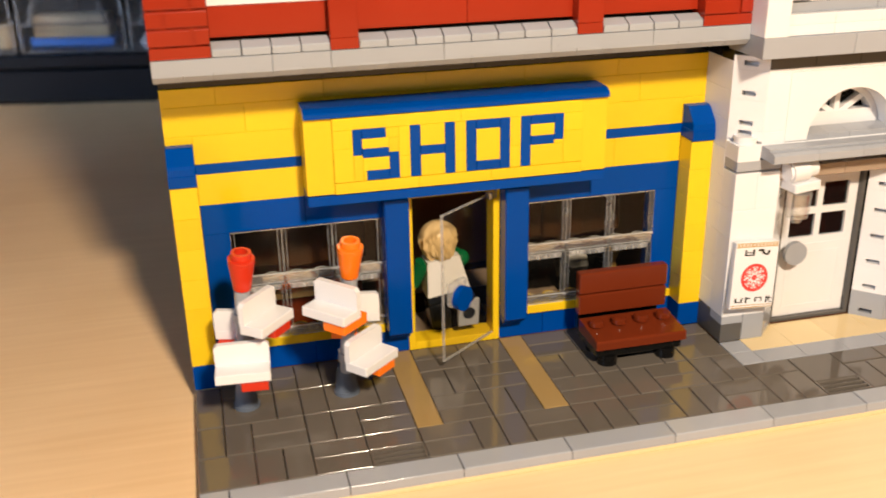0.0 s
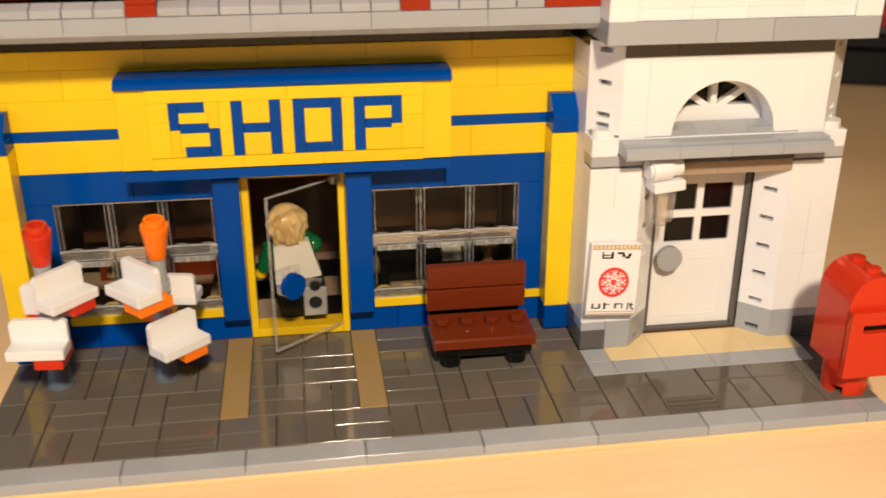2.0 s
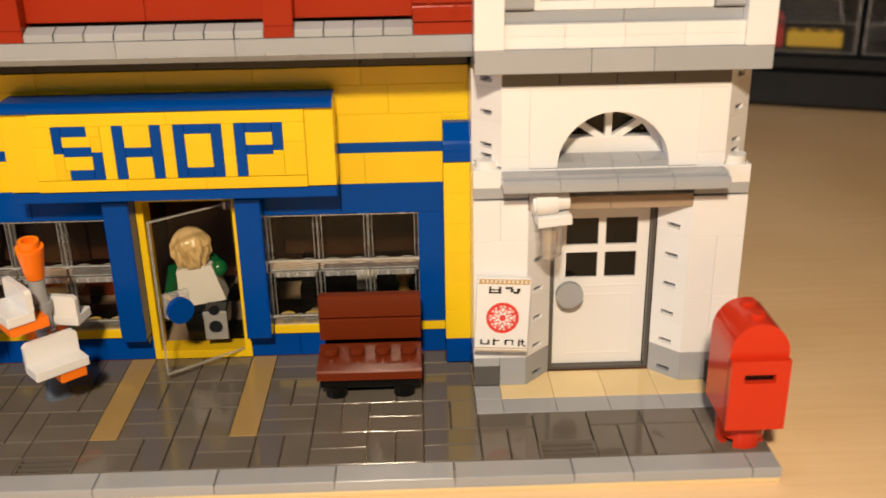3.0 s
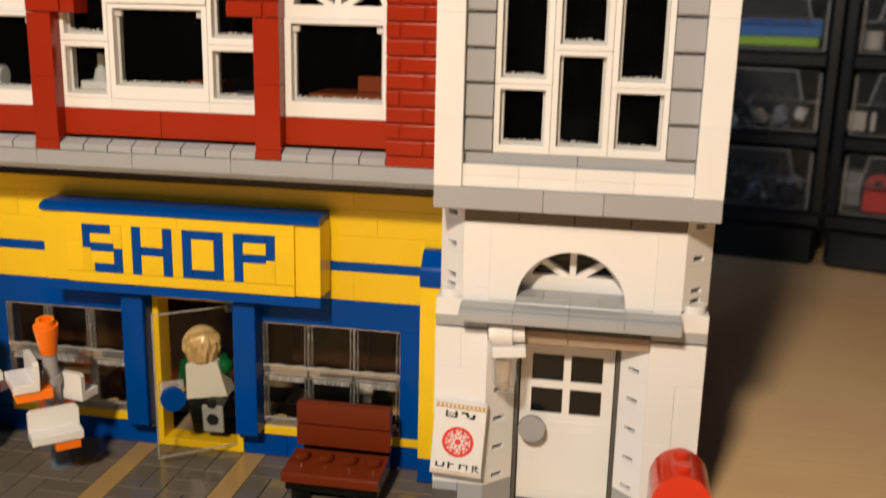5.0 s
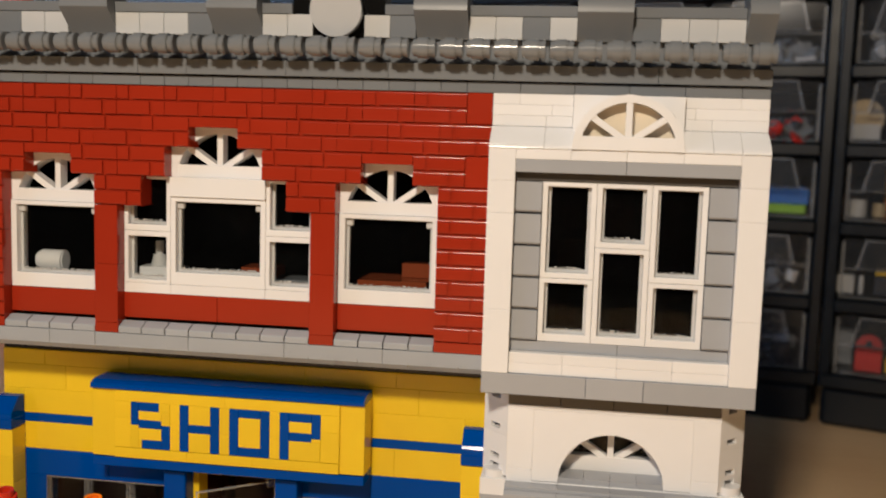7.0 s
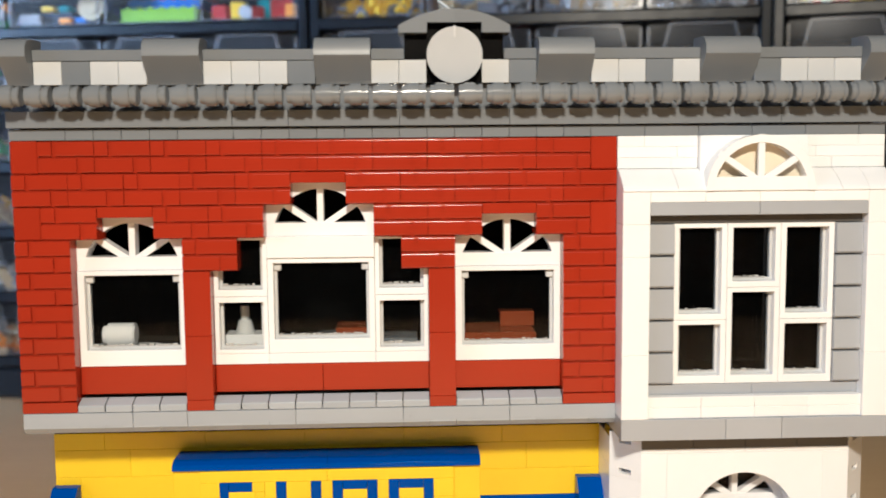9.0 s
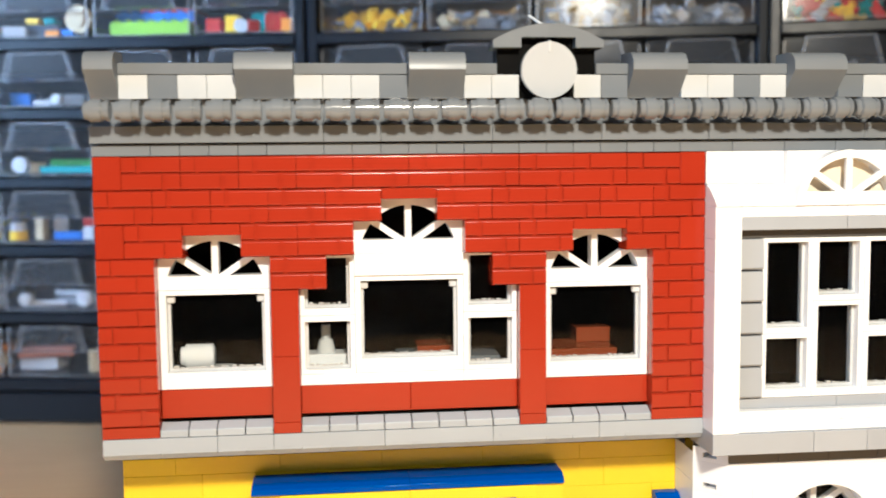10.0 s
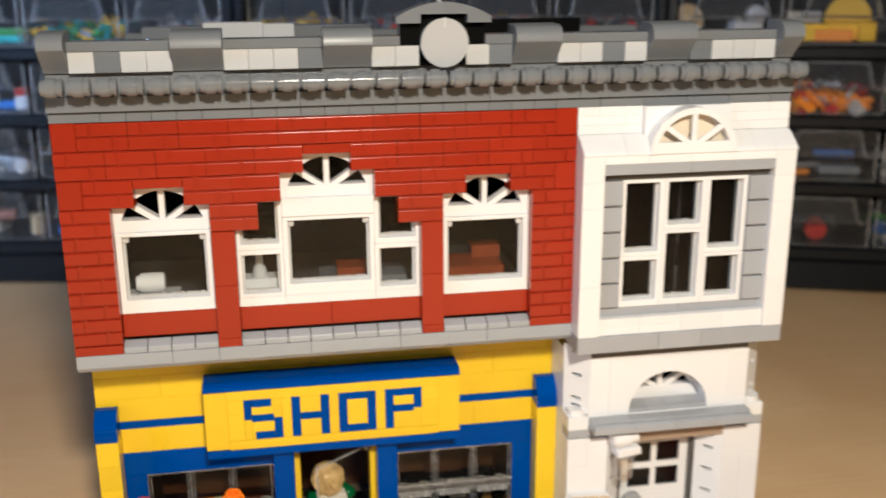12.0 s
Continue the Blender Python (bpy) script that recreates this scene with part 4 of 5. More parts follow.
for x, y, z, mat, label in ((17.7, 11.6, 4.4, WHITE, "white till on the toy shop's counter"), (19.3, 11.6, 3.6, GOLD, "small gold trophy on the toy shop's counter")):
    t = thing("toy_till" if mat is WHITE else "toy_trophy", x * S, y * S, B, label, "toy ware")
    brick("stand", t, x - 0.6, x + 0.6, y - 0.4, y + 0.5, 0, z, BLACK)
    bm = bmesh.new()
    if mat is WHITE:
        prism(bm, [(0, 0), (0, 0.0024), (0.0046, 0.0060), (0.0060, 0.0060), (0.0060, 0)], -0.0034, 0.0034, axis="x")
    else:
        tube(bm, 0.0026, 0.0016, 0.0030, Matrix.Identity(4), 14)
        tube(bm, 0.0012, 0.0030, 0.0050, Matrix.Translation((0, 0, 0.0030)), 14)
    part("body", bm, mat, t, m=wpos(x, y, z))
t = thing("toy_display", 4.4 * S, 11.6 * S, B, "tan tray with an orange tile in the toy shop", "toy ware")
brick("stand", t, 3.4, 5.4, 11, 12.6, 0, 5.6, BROWN)
brick("tray", t, 3.2, 5.6, 10.8, 12.8, 5.6, 6.3, TAN)
brick("orange_tile", t, 3.8, 4.8, 11.1, 12.1, 6.3, 7.3, ORANGE)


# ---- white entrance storey ----
entry = thing("toy_entrance_storey", 27 * S, 15 * S, B, "white brick-built toy entrance with arch and panelled door", "toy entrance")
for x0, x1, mat in ((22, 23, DARK), (23, 24, LIGHT), (30, 31, LIGHT), (31, 32, DARK)):
    brick("base_brick", entry, x0, x1, 6, 7, 0, 3 if mat is LIGHT else 2.1, mat)
for x in (22, 31):
    brick("base_plate", entry, x, x + 1, 6, 7, 2.1, 3, LIGHT)
for z0, cuts in ((3, (22, 23, 24)), (12, (22, 24)), (15, (22, 23, 24)), (3, (30, 31, 32)), (9, (30, 31, 32)), (15, (30, 32))):
    top = {(3, 22): 12, (12, 22): 15, (15, 22): 19, (3, 30): 9, (9, 30): 15, (15, 30): 19}[(z0, cuts[0])]
    run("white_brick", entry, cuts, 6, 7, z0, top, WHITE)
run("band_plate", entry, (22, 24, 30, 32), 6, 7, 19.2, 20.3, LIGHT)


def slotted_mesh(dz, mat):
    """A slanted white brick with a slot low in its face."""
    key = ("slotted", dz, mat.name)
    if key not in MESHES:
        bm = bmesh.new()
        w, h, d = 1.4142 * S, dz * P, 0.0040
        s0, s1, za, zb, e = 0.29 * w, 0.68 * w, 0.44 * P, 0.96 * P, 0.0036
        box(bm, 0, w, e, d + 0.001, 0.00002, h - 0.00002)
        box(bm, 0, w, 0, e, zb, h - 0.00002)
        box(bm, 0, w, 0, e, 0.00002, za)
        box(bm, 0, s0, 0, e, za, zb)
        box(bm, s1, w, 0, e, za, zb)
        MESHES[key] = finish(bm, "slotted_brick", mat)
    return MESHES[key]


def slanted(x0, y0, turn, z0, z1, mat):
    put("slanted_brick", slotted_mesh(z1 - z0, mat), entry, wpos(x0, y0, z0) @ pose(0, 0, 0, 0, 0, turn))


for z0 in range(0, 18, 3):
    mat = LIGHT if z0 == 0 else WHITE
    slanted(24, 6, 45, z0, z0 + 3, mat)
    slanted(29, 7, -45, z0, z0 + 3, mat)
for z0, z1 in ((22.2, 23.2), (23.2, 26.2), (26.2, 29.2), (29.2, 30.6)):
    slanted(22, 7, -45, z0, z1, WHITE)
    slanted(31, 6, 45, z0, z1, WHITE)
for x, cx in ((22, 22.55), (31, 31.45)):
    brick("white_brick", entry, x, x + 1, 6, 7, 20.2, 21.9, WHITE)
    bm = bmesh.new()
    tube(bm, 0.0037, 0.0037, 0.0024, Matrix.Identity(4), 20)
    part("round_plate", bm, WHITE, entry, "", wpos(cx, 6.5, 21.9), True)
# flank towards the shop
for z0 in range(0, 30, 3):
    brick("flank_brick", entry, 22, 23, 7, 9.9, z0, z0 + 3, DARK if z0 == 0 else WHITE)
# lintel
for a, b in ((23, 25), (25, 27), (27, 29), (29, 31)):
    bm = bmesh.new()
    prism(bm, [(0, 0), (0, 0.75 * P), (0.0012, 1.0 * P), (0.0030, 1.0 * P), (0.0030, 1.25 * P), (1.0 * S, 1.25 * P), (1.0 * S, 0)], GAP, 2 * S - GAP, axis="x")
    part("lintel_slope", bm, LIGHT, entry, "", wpos(a, 5.0, 20.55))
run("lintel_plate", entry, (24, 27, 30), 6, 7.2, 18.0, 20.5, LINTEL)
run("white_plate", entry, (22.98, 25, 27, 29, 31.02), 6, 7, 20.5, 21.9, WHITE)
# arch and wall above it
bm = bmesh.new()
r, n = 2 * S, 28
pts = [(-3 * S, 0), (-r, 0)] + [(-r * math.cos(math.pi * i / n), r * math.sin(math.pi * i / n)) for i in range(1, n)] + [(r, 0), (3 * S, 0), (3 * S, 7.0 * P), (-3 * S, 7.0 * P)]
prism(bm, pts, 0, S)
part("arch_brick", bm, WHITE, entry, "white arch brick", wpos(27, 6, 22))
for x in (23, 30):
    brick("white_brick", entry, x, x + 1, 6, 7, 21.9, 23.1, WHITE)
    brick("white_brick", entry, x, x + 1, 6, 7, 23.1, 29.0, WHITE)
run("white_plate", entry, (23, 27, 31), 6, 7, 29.0, 29.4, WHITE)
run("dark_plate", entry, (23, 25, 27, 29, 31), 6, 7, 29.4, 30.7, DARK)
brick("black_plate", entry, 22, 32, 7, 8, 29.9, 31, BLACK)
for x in range(25, 29):
    bm = bmesh.new()
    prism(bm, [(0, 0), (0, 0.75 * P), (0.9 * S, 0.95 * P), (0.9 * S, 0)], GAP, S - GAP, axis="x")
    part("sill_slope", bm, LIGHT, entry, "", wpos(x, 6.05, 21.7))
fan_window(entry, wpos(27, 7.05, 22.0), "white half-round window with spokes", 2.05 * S, 0.30 * S, 0.5 * S, 2.0 * P, 0.24 * S)
bm = bmesh.new()
box(bm, -2.1 * S, 2.1 * S, 0, 0.0008, 0, 5.2 * P)
part("fanlight_pane", bm, GLASS, entry, "", wpos(27, 7.4, 22.0))
# door
bm = bmesh.new()
box(bm, 0, 0.17 * S, 0, S, 0, 18 * P, 0.0002)
box(bm, 3.83 * S, 4 * S, 0, S, 0, 18 * P, 0.0002)
box(bm, 0.17 * S, 3.83 * S, 0, S, 17.0 * P, 18 * P, 0.0002)
box(bm, 0.17 * S, 3.83 * S, 0, S, 0, 0.35 * P, 0.0001)
eframe = part("door_frame", bm, DARK, entry, "dark grey door frame", wpos(25, 7.1, 0))
bm = bmesh.new()
dw, dh, dt = 3.6 * S, 16.4 * P, 0.0022
panes = ((0.44, 1.66, 12.75, 15.5), (1.94, 3.16, 12.75, 15.5), (0.44, 1.66, 9.35, 12.0), (1.94, 3.16, 9.35, 12.0))
xs = sorted({0.0, 3.6, *[v for p in panes for v in p[:2]]})
zs = sorted({0.0, 16.4, *[v for p in panes for v in p[2:]]})
for a, b in zip(xs, xs[1:]):
    for c, d in zip(zs, zs[1:]):
        if not any(p[0] <= a and b <= p[1] and p[2] <= c and d <= p[3] for p in panes):
            box(bm, a * S, b * S, 0, dt, c * P, d * P)
bmesh.ops.remove_doubles(bm, verts=bm.verts, dist=1e-6)
for a, b, c, d in ((0.5, 3.1, 1.0, 1.16), (0.5, 3.1, 7.4, 7.56), (0.5, 0.56, 1.16, 7.4), (3.04, 3.1, 1.16, 7.4), (0.12, 3.48, 8.4, 8.55)):
    box(bm, a * S, b * S, -0.00014, 0.0005, c * P, d * P)
part("panel_door", bm, WHITE, eframe, "white panelled door with four dark panes", wpos(25.2, 7.35, 0.4))
# black sheet close behind the pane openings paints the dark interior
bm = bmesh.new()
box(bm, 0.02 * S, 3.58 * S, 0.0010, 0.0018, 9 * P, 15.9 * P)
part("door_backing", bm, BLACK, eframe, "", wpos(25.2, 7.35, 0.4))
bm = bmesh.new()
tube(bm, 0.0042, 0.0042, 0.0019, pose(0, 0, 0, 90, 0, 0), 32)
tube(bm, 0.0020, 0.0020, 0.0040, pose(0, 0.004, 0, 90, 0, 0), 16)
part("door_knob", bm, LIGHT, eframe, "round grey door knob", wpos(25.75, 7.0, 8.5), True)
# wall lamp
bm = bmesh.new()
side = pose(0, 0, 0, 0, 90, 0)
tube(bm, 0.0040, 0.0040, 0.0062, side, 22)
tube(bm, 0.0031, 0.0031, 0.0106, side @ Matrix.Translation((0, 0, -0.0008)), 22)
lampbody = part("wall_lamp", bm, WHITE, entry, "white wall lamp with clear shade", wpos(24.18, 5.75, 19.0) @ pose(0, 0, 0, 0, -4, 6), True)
bm = bmesh.new()
box(bm, 0, 1.25 * S, 0, S, 0, P, 0.0003)
part("lamp_plate", bm, WHITE, lampbody, "", wpos(24.30, 5.25, 16.9) @ pose(0, 0, 0, 0, -4, 6))
bm = bmesh.new()
tube(bm, 0.0036, 0.0040, 0.0085, Matrix.Identity(4), 18)
tube(bm, 0.0016, 0.0016, 0.0020, Matrix.Translation((0, 0, -0.002)), 12)
part("lamp_shade", bm, CLEAR_STUD, lampbody, "clear plastic shade", wpos(24.72, 5.6, 14.2), True)
# wall tile with print, leaning out at the foot
tile_m = wpos(21.98, 5.45, 4.55) @ pose(0, 0, 0, -4, 3.0, 0)
bm = bmesh.new()
tw, th = 2.0 * S, 7.35 * P
box(bm, 0, tw, 0, 0.0026, 0, th, 0.0002)
board = part("wall_notice", bm, WHITE, entry, "white tile with red rosette and black signs", tile_m)
PRINT_RED = plastic("red_print", (0.70, 0.05, 0.04), rough=0.3)


def print_bars(name, bars, mat, label):
    bm = bmesh.new()
    for a, b, c, d in bars:
        box(bm, a * tw, b * tw, -0.00007, 0.0002, c * th, d * th)
    part(name, bm, mat, board, label, tile_m)


print_bars("gold_stripe", [(0.02, 0.98, 0.925, 0.94), (0.02, 0.98, 0.98, 0.99)] + [(0.04 + 0.08 * i, 0.085 + 0.08 * i, 0.945, 0.975) for i in range(12)], GOLD, "gold pattern stripe")
print_bars("gold_stripe", [(0.02, 0.98, 0.015, 0.028), (0.02, 0.98, 0.05, 0.06)], GOLD, "gold pattern stripe")
print_bars("black_sign", [(0.22, 0.26, 0.80, 0.89), (0.40, 0.45, 0.80, 0.89), (0.26, 0.40, 0.80, 0.82), (0.26, 0.40, 0.84, 0.855), (0.52, 0.66, 0.86, 0.89), (0.62, 0.68, 0.82, 0.86), (0.68, 0.78, 0.80, 0.83), (0.74, 0.80, 0.83, 0.87)], BLACK, "black brush signs")
print_bars("black_sign", [(0.10, 0.14, 0.10, 0.17), (0.14, 0.24, 0.10, 0.115), (0.24, 0.28, 0.10, 0.17), (0.34, 0.38, 0.09, 0.18), (0.38, 0.46, 0.15, 0.165), (0.56, 0.60, 0.10, 0.17), (0.60, 0.70, 0.155, 0.17), (0.70, 0.73, 0.10, 0.17), (0.82, 0.85, 0.08, 0.18), (0.85, 0.95, 0.14, 0.155), (0.88, 0.91, 0.10, 0.18), (0.91, 0.96, 0.08, 0.10)], BLACK, "black brush signs")
bm = bmesh.new()
cx, cz = 0.5 * tw, 0.47 * th


def ring(bm, r0, r1, y, x0, z0, n=32):
    for i in range(n):
        a, b = 2 * math.pi * i / n, 2 * math.pi * (i + 1) / n
        quad = [(x0 + r1 * math.cos(a), z0 + r1 * math.sin(a)), (x0 + r1 * math.cos(b), z0 + r1 * math.sin(b)), (x0 + r0 * math.cos(b), z0 + r0 * math.sin(b)), (x0 + r0 * math.cos(a), z0 + r0 * math.sin(a))]
        prism(bm, quad, y, 0.0002)


ring(bm, 0.0001, 0.0010, -0.00010, cx, cz, 16)
ring(bm, 0.0039, 0.0049, -0.00010, cx, cz, 40)
for i in range(8):
    a = math.pi * i / 4
    ca, sa = math.cos(a), math.sin(a)
    outline = [(0.0039, 0.0), (0.0027, 0.0010), (0.0013, 0.0), (0.0027, -0.0010)]
    inner = [(0.0035, 0.0), (0.0027, 0.0006), (0.0018, 0.0), (0.0027, -0.0006)]
    for k in range(4):
        quad = [outline[k], outline[(k + 1) % 4], inner[(k + 1) % 4], inner[k]]
        prism(bm, [(cx + p * ca - q * sa, cz + p * sa + q * ca) for p, q in quad], -0.00008 - 0.00001 * (i % 2), 0.0002)
    b = a + math.pi / 8
    tube(bm, 0.00052, 0.00052, 0.0003, pose(cx + 0.0034 * math.cos(b), 0.0002, cz + 0.0034 * math.sin(b), 90, 0, 0), 10)
part("rosette", bm, PRINT_RED, board, "red printed rosette", tile_m)
# inside of the entrance: walls painted black for the unlit interior
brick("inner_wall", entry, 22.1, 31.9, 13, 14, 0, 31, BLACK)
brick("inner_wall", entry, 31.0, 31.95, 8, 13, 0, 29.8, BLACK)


# ---- red upper storey ----
upper = thing("toy_upper_storey", 11 * S, 14 * S, B + 32 * P, "red brick-built toy storey with white arched windows", "toy storey")
R = 6.0
# ledge below the wall
for a, b in zip((0, 4, 6, 10, 14, 18, 22), (4, 6, 10, 14, 18, 22)):
    brick("ledge_plate", upper, a, b, R, R + 1.5, 32.72, 33.97, LEDGE)
for x in range(22):
    key = "ledge_under"
    if key not in MESHES:
        bm = bmesh.new()
        prism(bm, [(0, P), (0, 0.55 * P), (0.0016, 0.0), (1.5 * S, 0.0), (1.5 * S, P)], GAP, S - GAP, axis="x")
        MESHES[key] = finish(bm, key, LEDGE)
    put("ledge_slope", MESHES[key], upper, wpos(x, R + 0.01, 32))
brick("under_plate", upper, 0, 22, R + 1.5, R + 8, 32, 34, BLACK)
if "cheese" not in MESHES:
    bm = bmesh.new()
    prism(bm, [(0, 0.03 * P), (0, 0.56 * P), (0.0002, 0.66 * P), (S * 0.46, 1.12 * P), (S * 0.52, 1.12 * P), (S * 0.52, 0.03 * P)], 0.00019, S - 0.00019, axis="x")
    MESHES["cheese"] = finish(bm, "cheese", LEDGE)
for x in (*range(2, 6), *range(7, 15), *range(16, 20)):
    put("sill_slope", MESHES["cheese"], upper, wpos(x, R + 0.02, 34))
for x0, x1 in ((2, 6), (7, 11), (11, 15), (16, 20)):
    brick("red_tile", upper, x0, x1, R + 0.55, R + 1, 35.4, 38, RED)
for x in (6, 15):
    for z0, z1 in ((34, 35), (35, 41), (41, 47)):
        brick("pillar_brick", upper, x, x + 1, R, R + 1, z0, z1, RED)
for x0 in (0, 20):
    brick("red_plate", upper, x0, x0 + 2, R, R + 1, 34, 35, RED)
SPANS = {35: ((0, 2), (20, 22)), 38: ((0, 2), (20, 22)), 41: ((0, 2), (20, 22)), 44: ((0, 2), (20, 22)), 47: ((0, 2), (6, 8), (14, 16), (20, 22)),
         50: ((0, 3), (5, 9), (13, 17), (19, 22)), 53: ((0, 10), (12, 22)), 56: ((0, 22),)}
for z0, spans in SPANS.items():
    for a, b in spans:
        x = a
        if z0 in (50, 56) and a == 0:
            brick("corner_brick", upper, 0, 1, R, R + 1, z0, z0 + 3, RED, 0.0004)
            x = 1
        while x + 2 <= b:
            put("masonry_brick", masonry_mesh(RED), upper, wpos(x, R, z0) @ pose(0, rng.uniform(-0.00004, 0.00004), 0, rng.uniform(-0.8, 0.8), rng.uniform(-0.25, 0.25), rng.uniform(-0.9, 0.9)))
            x += 2
        if x < b:
            brick("corner_brick", upper, x, b, R, R + 1, z0, z0 + 3, RED, 0.0004)
# inner shell: black walls and dark floor paint the dimness behind the windows
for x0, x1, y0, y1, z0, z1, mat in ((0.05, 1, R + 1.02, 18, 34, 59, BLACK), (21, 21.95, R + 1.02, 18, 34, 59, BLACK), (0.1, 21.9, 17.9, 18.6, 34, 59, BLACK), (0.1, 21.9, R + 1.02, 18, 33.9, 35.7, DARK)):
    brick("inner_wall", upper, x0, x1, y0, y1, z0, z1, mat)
WF = 6.58


def framed(name, parent, x0, w, z0, h, left, bottom, top, y=WF, deep=0.8, clips=False, label="white window frame"):
    """A window frame of w studs and h plates with a pane set back in it."""
    bm = bmesh.new()
    l = left * S
    g = GAP
    ring_frame(bm, g, w * S - g, g, h * P - g, l, w * S - l, bottom * P, (h - top) * P, 0, deep * S)
    win = part(name, bm, WHITE, parent, label, wpos(x0, y, z0))
    bm = bmesh.new()
    t = 0.0009
    xa, xb, za, zb = l, w * S - l, bottom * P, (h - top) * P
    ring_frame(bm, xa + 0.00002, xb - 0.00002, za + 0.00002, zb - 0.00002, xa + t, xb - t, za + t, zb - 0.0003, 0, 0.0016)
    part("sash", bm, PALE, win, "pale inner sash", wpos(x0, y + 0.30, z0))
    bm = bmesh.new()
    box(bm, xa + t, xb - t, 0, 0.0006, za + t, zb)
    part("pane", bm, GLASS, win, "", wpos(x0, y + 0.36, z0))
    # dashes of random width paint sparkles at the pane's foot
    bm = bmesh.new()
    x = xa + t + 0.0003
    while x < xb - t - 0.0012:
        wide = rng.uniform(0.0005, 0.0016)
        box(bm, x, x + wide, 0, 0.0008, za + t, za + t + rng.uniform(0.0003, 0.0008), 0.0001)
        x += wide + rng.uniform(0.0001, 0.0009)
    part("pane_edge", bm, GLINT, win, "painted glints along the foot of the clear pane", wpos(x0, y + 0.25, z0))
    if clips:
        for xx in (xa, xb - 0.0022):
            bm = bmesh.new()
            box(bm, xx, xx + 0.0022, 0, 0.0018, zb - 0.0024, zb - 0.0003, 0.0003)
            part("clip", bm, PALE, win, "", wpos(x0, y + 0.18, z0))
    return win


def fanlight(parent, cx, z0, y, label="white half-round window with spokes", r=2.0, rim=0.24, deep=0.8, solid=True):
    f = fan_window(parent, wpos(cx, y, z0), label, r * S, rim * S, deep * S, 1.25 * P, 0.24 * S, solid)
    return f


for x0 in (2, 16):
    framed("window", upper, x0, 4, 38, 9, 0.26, 1.5, 0.45, clips=True)
    fanlight(upper, x0 + 2, 47, WF + 0.12)
    brick("red_plate", upper, x0 + 1, x0 + 3, R, R + 1, 52.0, 53.0, RED)
framed("window", upper, 9, 4, 39, 9, 0.22, 1.3, 0.5, clips=True)
run("white_plate", upper, (7, 9, 13, 15), WF, WF + 0.8, 38, 39, WHITE)
brick("white_brick", upper, 9, 13, WF - 0.1, WF + 0.8, 48, 50, WHITE)
fanlight(upper, 11, 50, WF + 0.12)
brick("red_plate", upper, 10, 12, R, R + 1, 55.0, 56.0, RED)
for x0 in (7, 13):
    framed("window", upper, x0, 2, 39, 5.4, 0.18, 0.4, 0.55)
    framed("window", upper, x0, 2, 44.4, 5.6, 0.18, 0.65, 0.3)
# things that stand behind the upper windows
t = thing("toy_barrel", 3.2 * S, 7.7 * S, B + 39.4 * P, "small white cylinder lying behind the toy window", "toy ware")
bm = bmesh.new()
tube(bm, 0.0036, 0.0036, 0.0078, pose(0, 0, 0.0042, 0, 90, 0), 20)
tube(bm, 0.0028, 0.0028, 0.0096, pose(-0.0014, 0, 0.0042, 0, 90, 0), 20)
part("body", bm, WHITE, t, m=wpos(2.75, 7.75, 39.2), smooth=True)
brick("stand", t, 2.2, 4.4, 7.25, 8.4, 35.7, 39.4, PALE)
t = thing("toy_kettle", 7.9 * S, 7.8 * S, B + 39.4 * P, "small white jug behind the toy window", "toy ware")
brick("stand", t, 7.2, 9.0, 7.5, 8.5, 35.7, 40.4, WHITE)
bm = bmesh.new()
tube(bm, 0.0030, 0.0020, 0.0040, Matrix.Identity(4), 16)
tube(bm, 0.0014, 0.0014, 0.0050, Matrix.Translation((0, 0, 0.0035)), 12)
part("body", bm, PALE, t, m=wpos(7.9, 8.0, 40.4), smooth=True)
t = thing("toy_counter", 12 * S, 8.5 * S, B + 35.7 * P, "grey block with a dull orange tile behind the toy window", "toy furniture")
brick("stand", t, 10.6, 14.6, 8, 10, 35.7, 39.6, GREY)
brick("orange_tile", t, 11.4, 12.9, 8.2, 9.6, 39.6, 40.6, DULL)
t = thing("toy_sofa", 18 * S, 9.3 * S, B + 35.7 * P, "dull orange brick-built sofa behind the toy window", "toy sofa")
brick("seat", t, 16.4, 19.3, 8.2, 10.5, 35.7, 39.9, DULL)
brick("backrest", t, 18.0, 19.4, 9.6, 10.6, 39.9, 41.4, DULL)


# ---- white bay ----
bay = thing("toy_bay_storey", 27 * S, 13 * S, B + 31 * P, "white brick-built bay with grey shutters and six windows", "toy bay")
F = 5.0
run("ledge_plate", bay, (22, 25.9, 28, 32), F, F + 2.5, 31, 33, LIGHT)
for x in (22, 31):
    for z0, z1 in ((33, 39), (39, 48), (48, 51), (51, 54)):
        brick("white_brick", bay, x, x + 1, F, F + 2, z0, z1, WHITE)
run("white_tile", bay, (23, 25, 27, 29, 31), F + 0.12, F + 2, 33, 34, WHITE)
run("white_tile", bay, (23, 25, 27, 29, 31), F + 0.12, F + 2, 34, 35, WHITE)
run("sill_plate", bay, (23, 27, 31), F + 0.5, F + 2, 35, 36, LIGHT)
for x in (23, 30):
    for z0 in range(36, 51, 3):
        bm = bmesh.new()
        prism(bm, [(0.0006, 0.12 * P), (0, 0.3 * P), (0.0005, 2.9 * P), (0.0012, 2.95 * P), (1.5 * S, 2.95 * P), (1.5 * S, 0.12 * P)], 0.0001, S - 0.0001, axis="x")
        part("shutter_slat", bm, LIGHT, bay, "", wpos(x, F + 0.30, z0))
WB = F + 0.5
for x0 in (24, 28):
    framed("window", bay, x0, 2, 36, 6, 0.21, 0.75, 0.45, WB)
    framed("window", bay, x0, 2, 42, 9, 0.21, 0.55, 0.45, WB)
framed("window", bay, 26, 2, 36, 9, 0.21, 0.75, 0.45, WB)
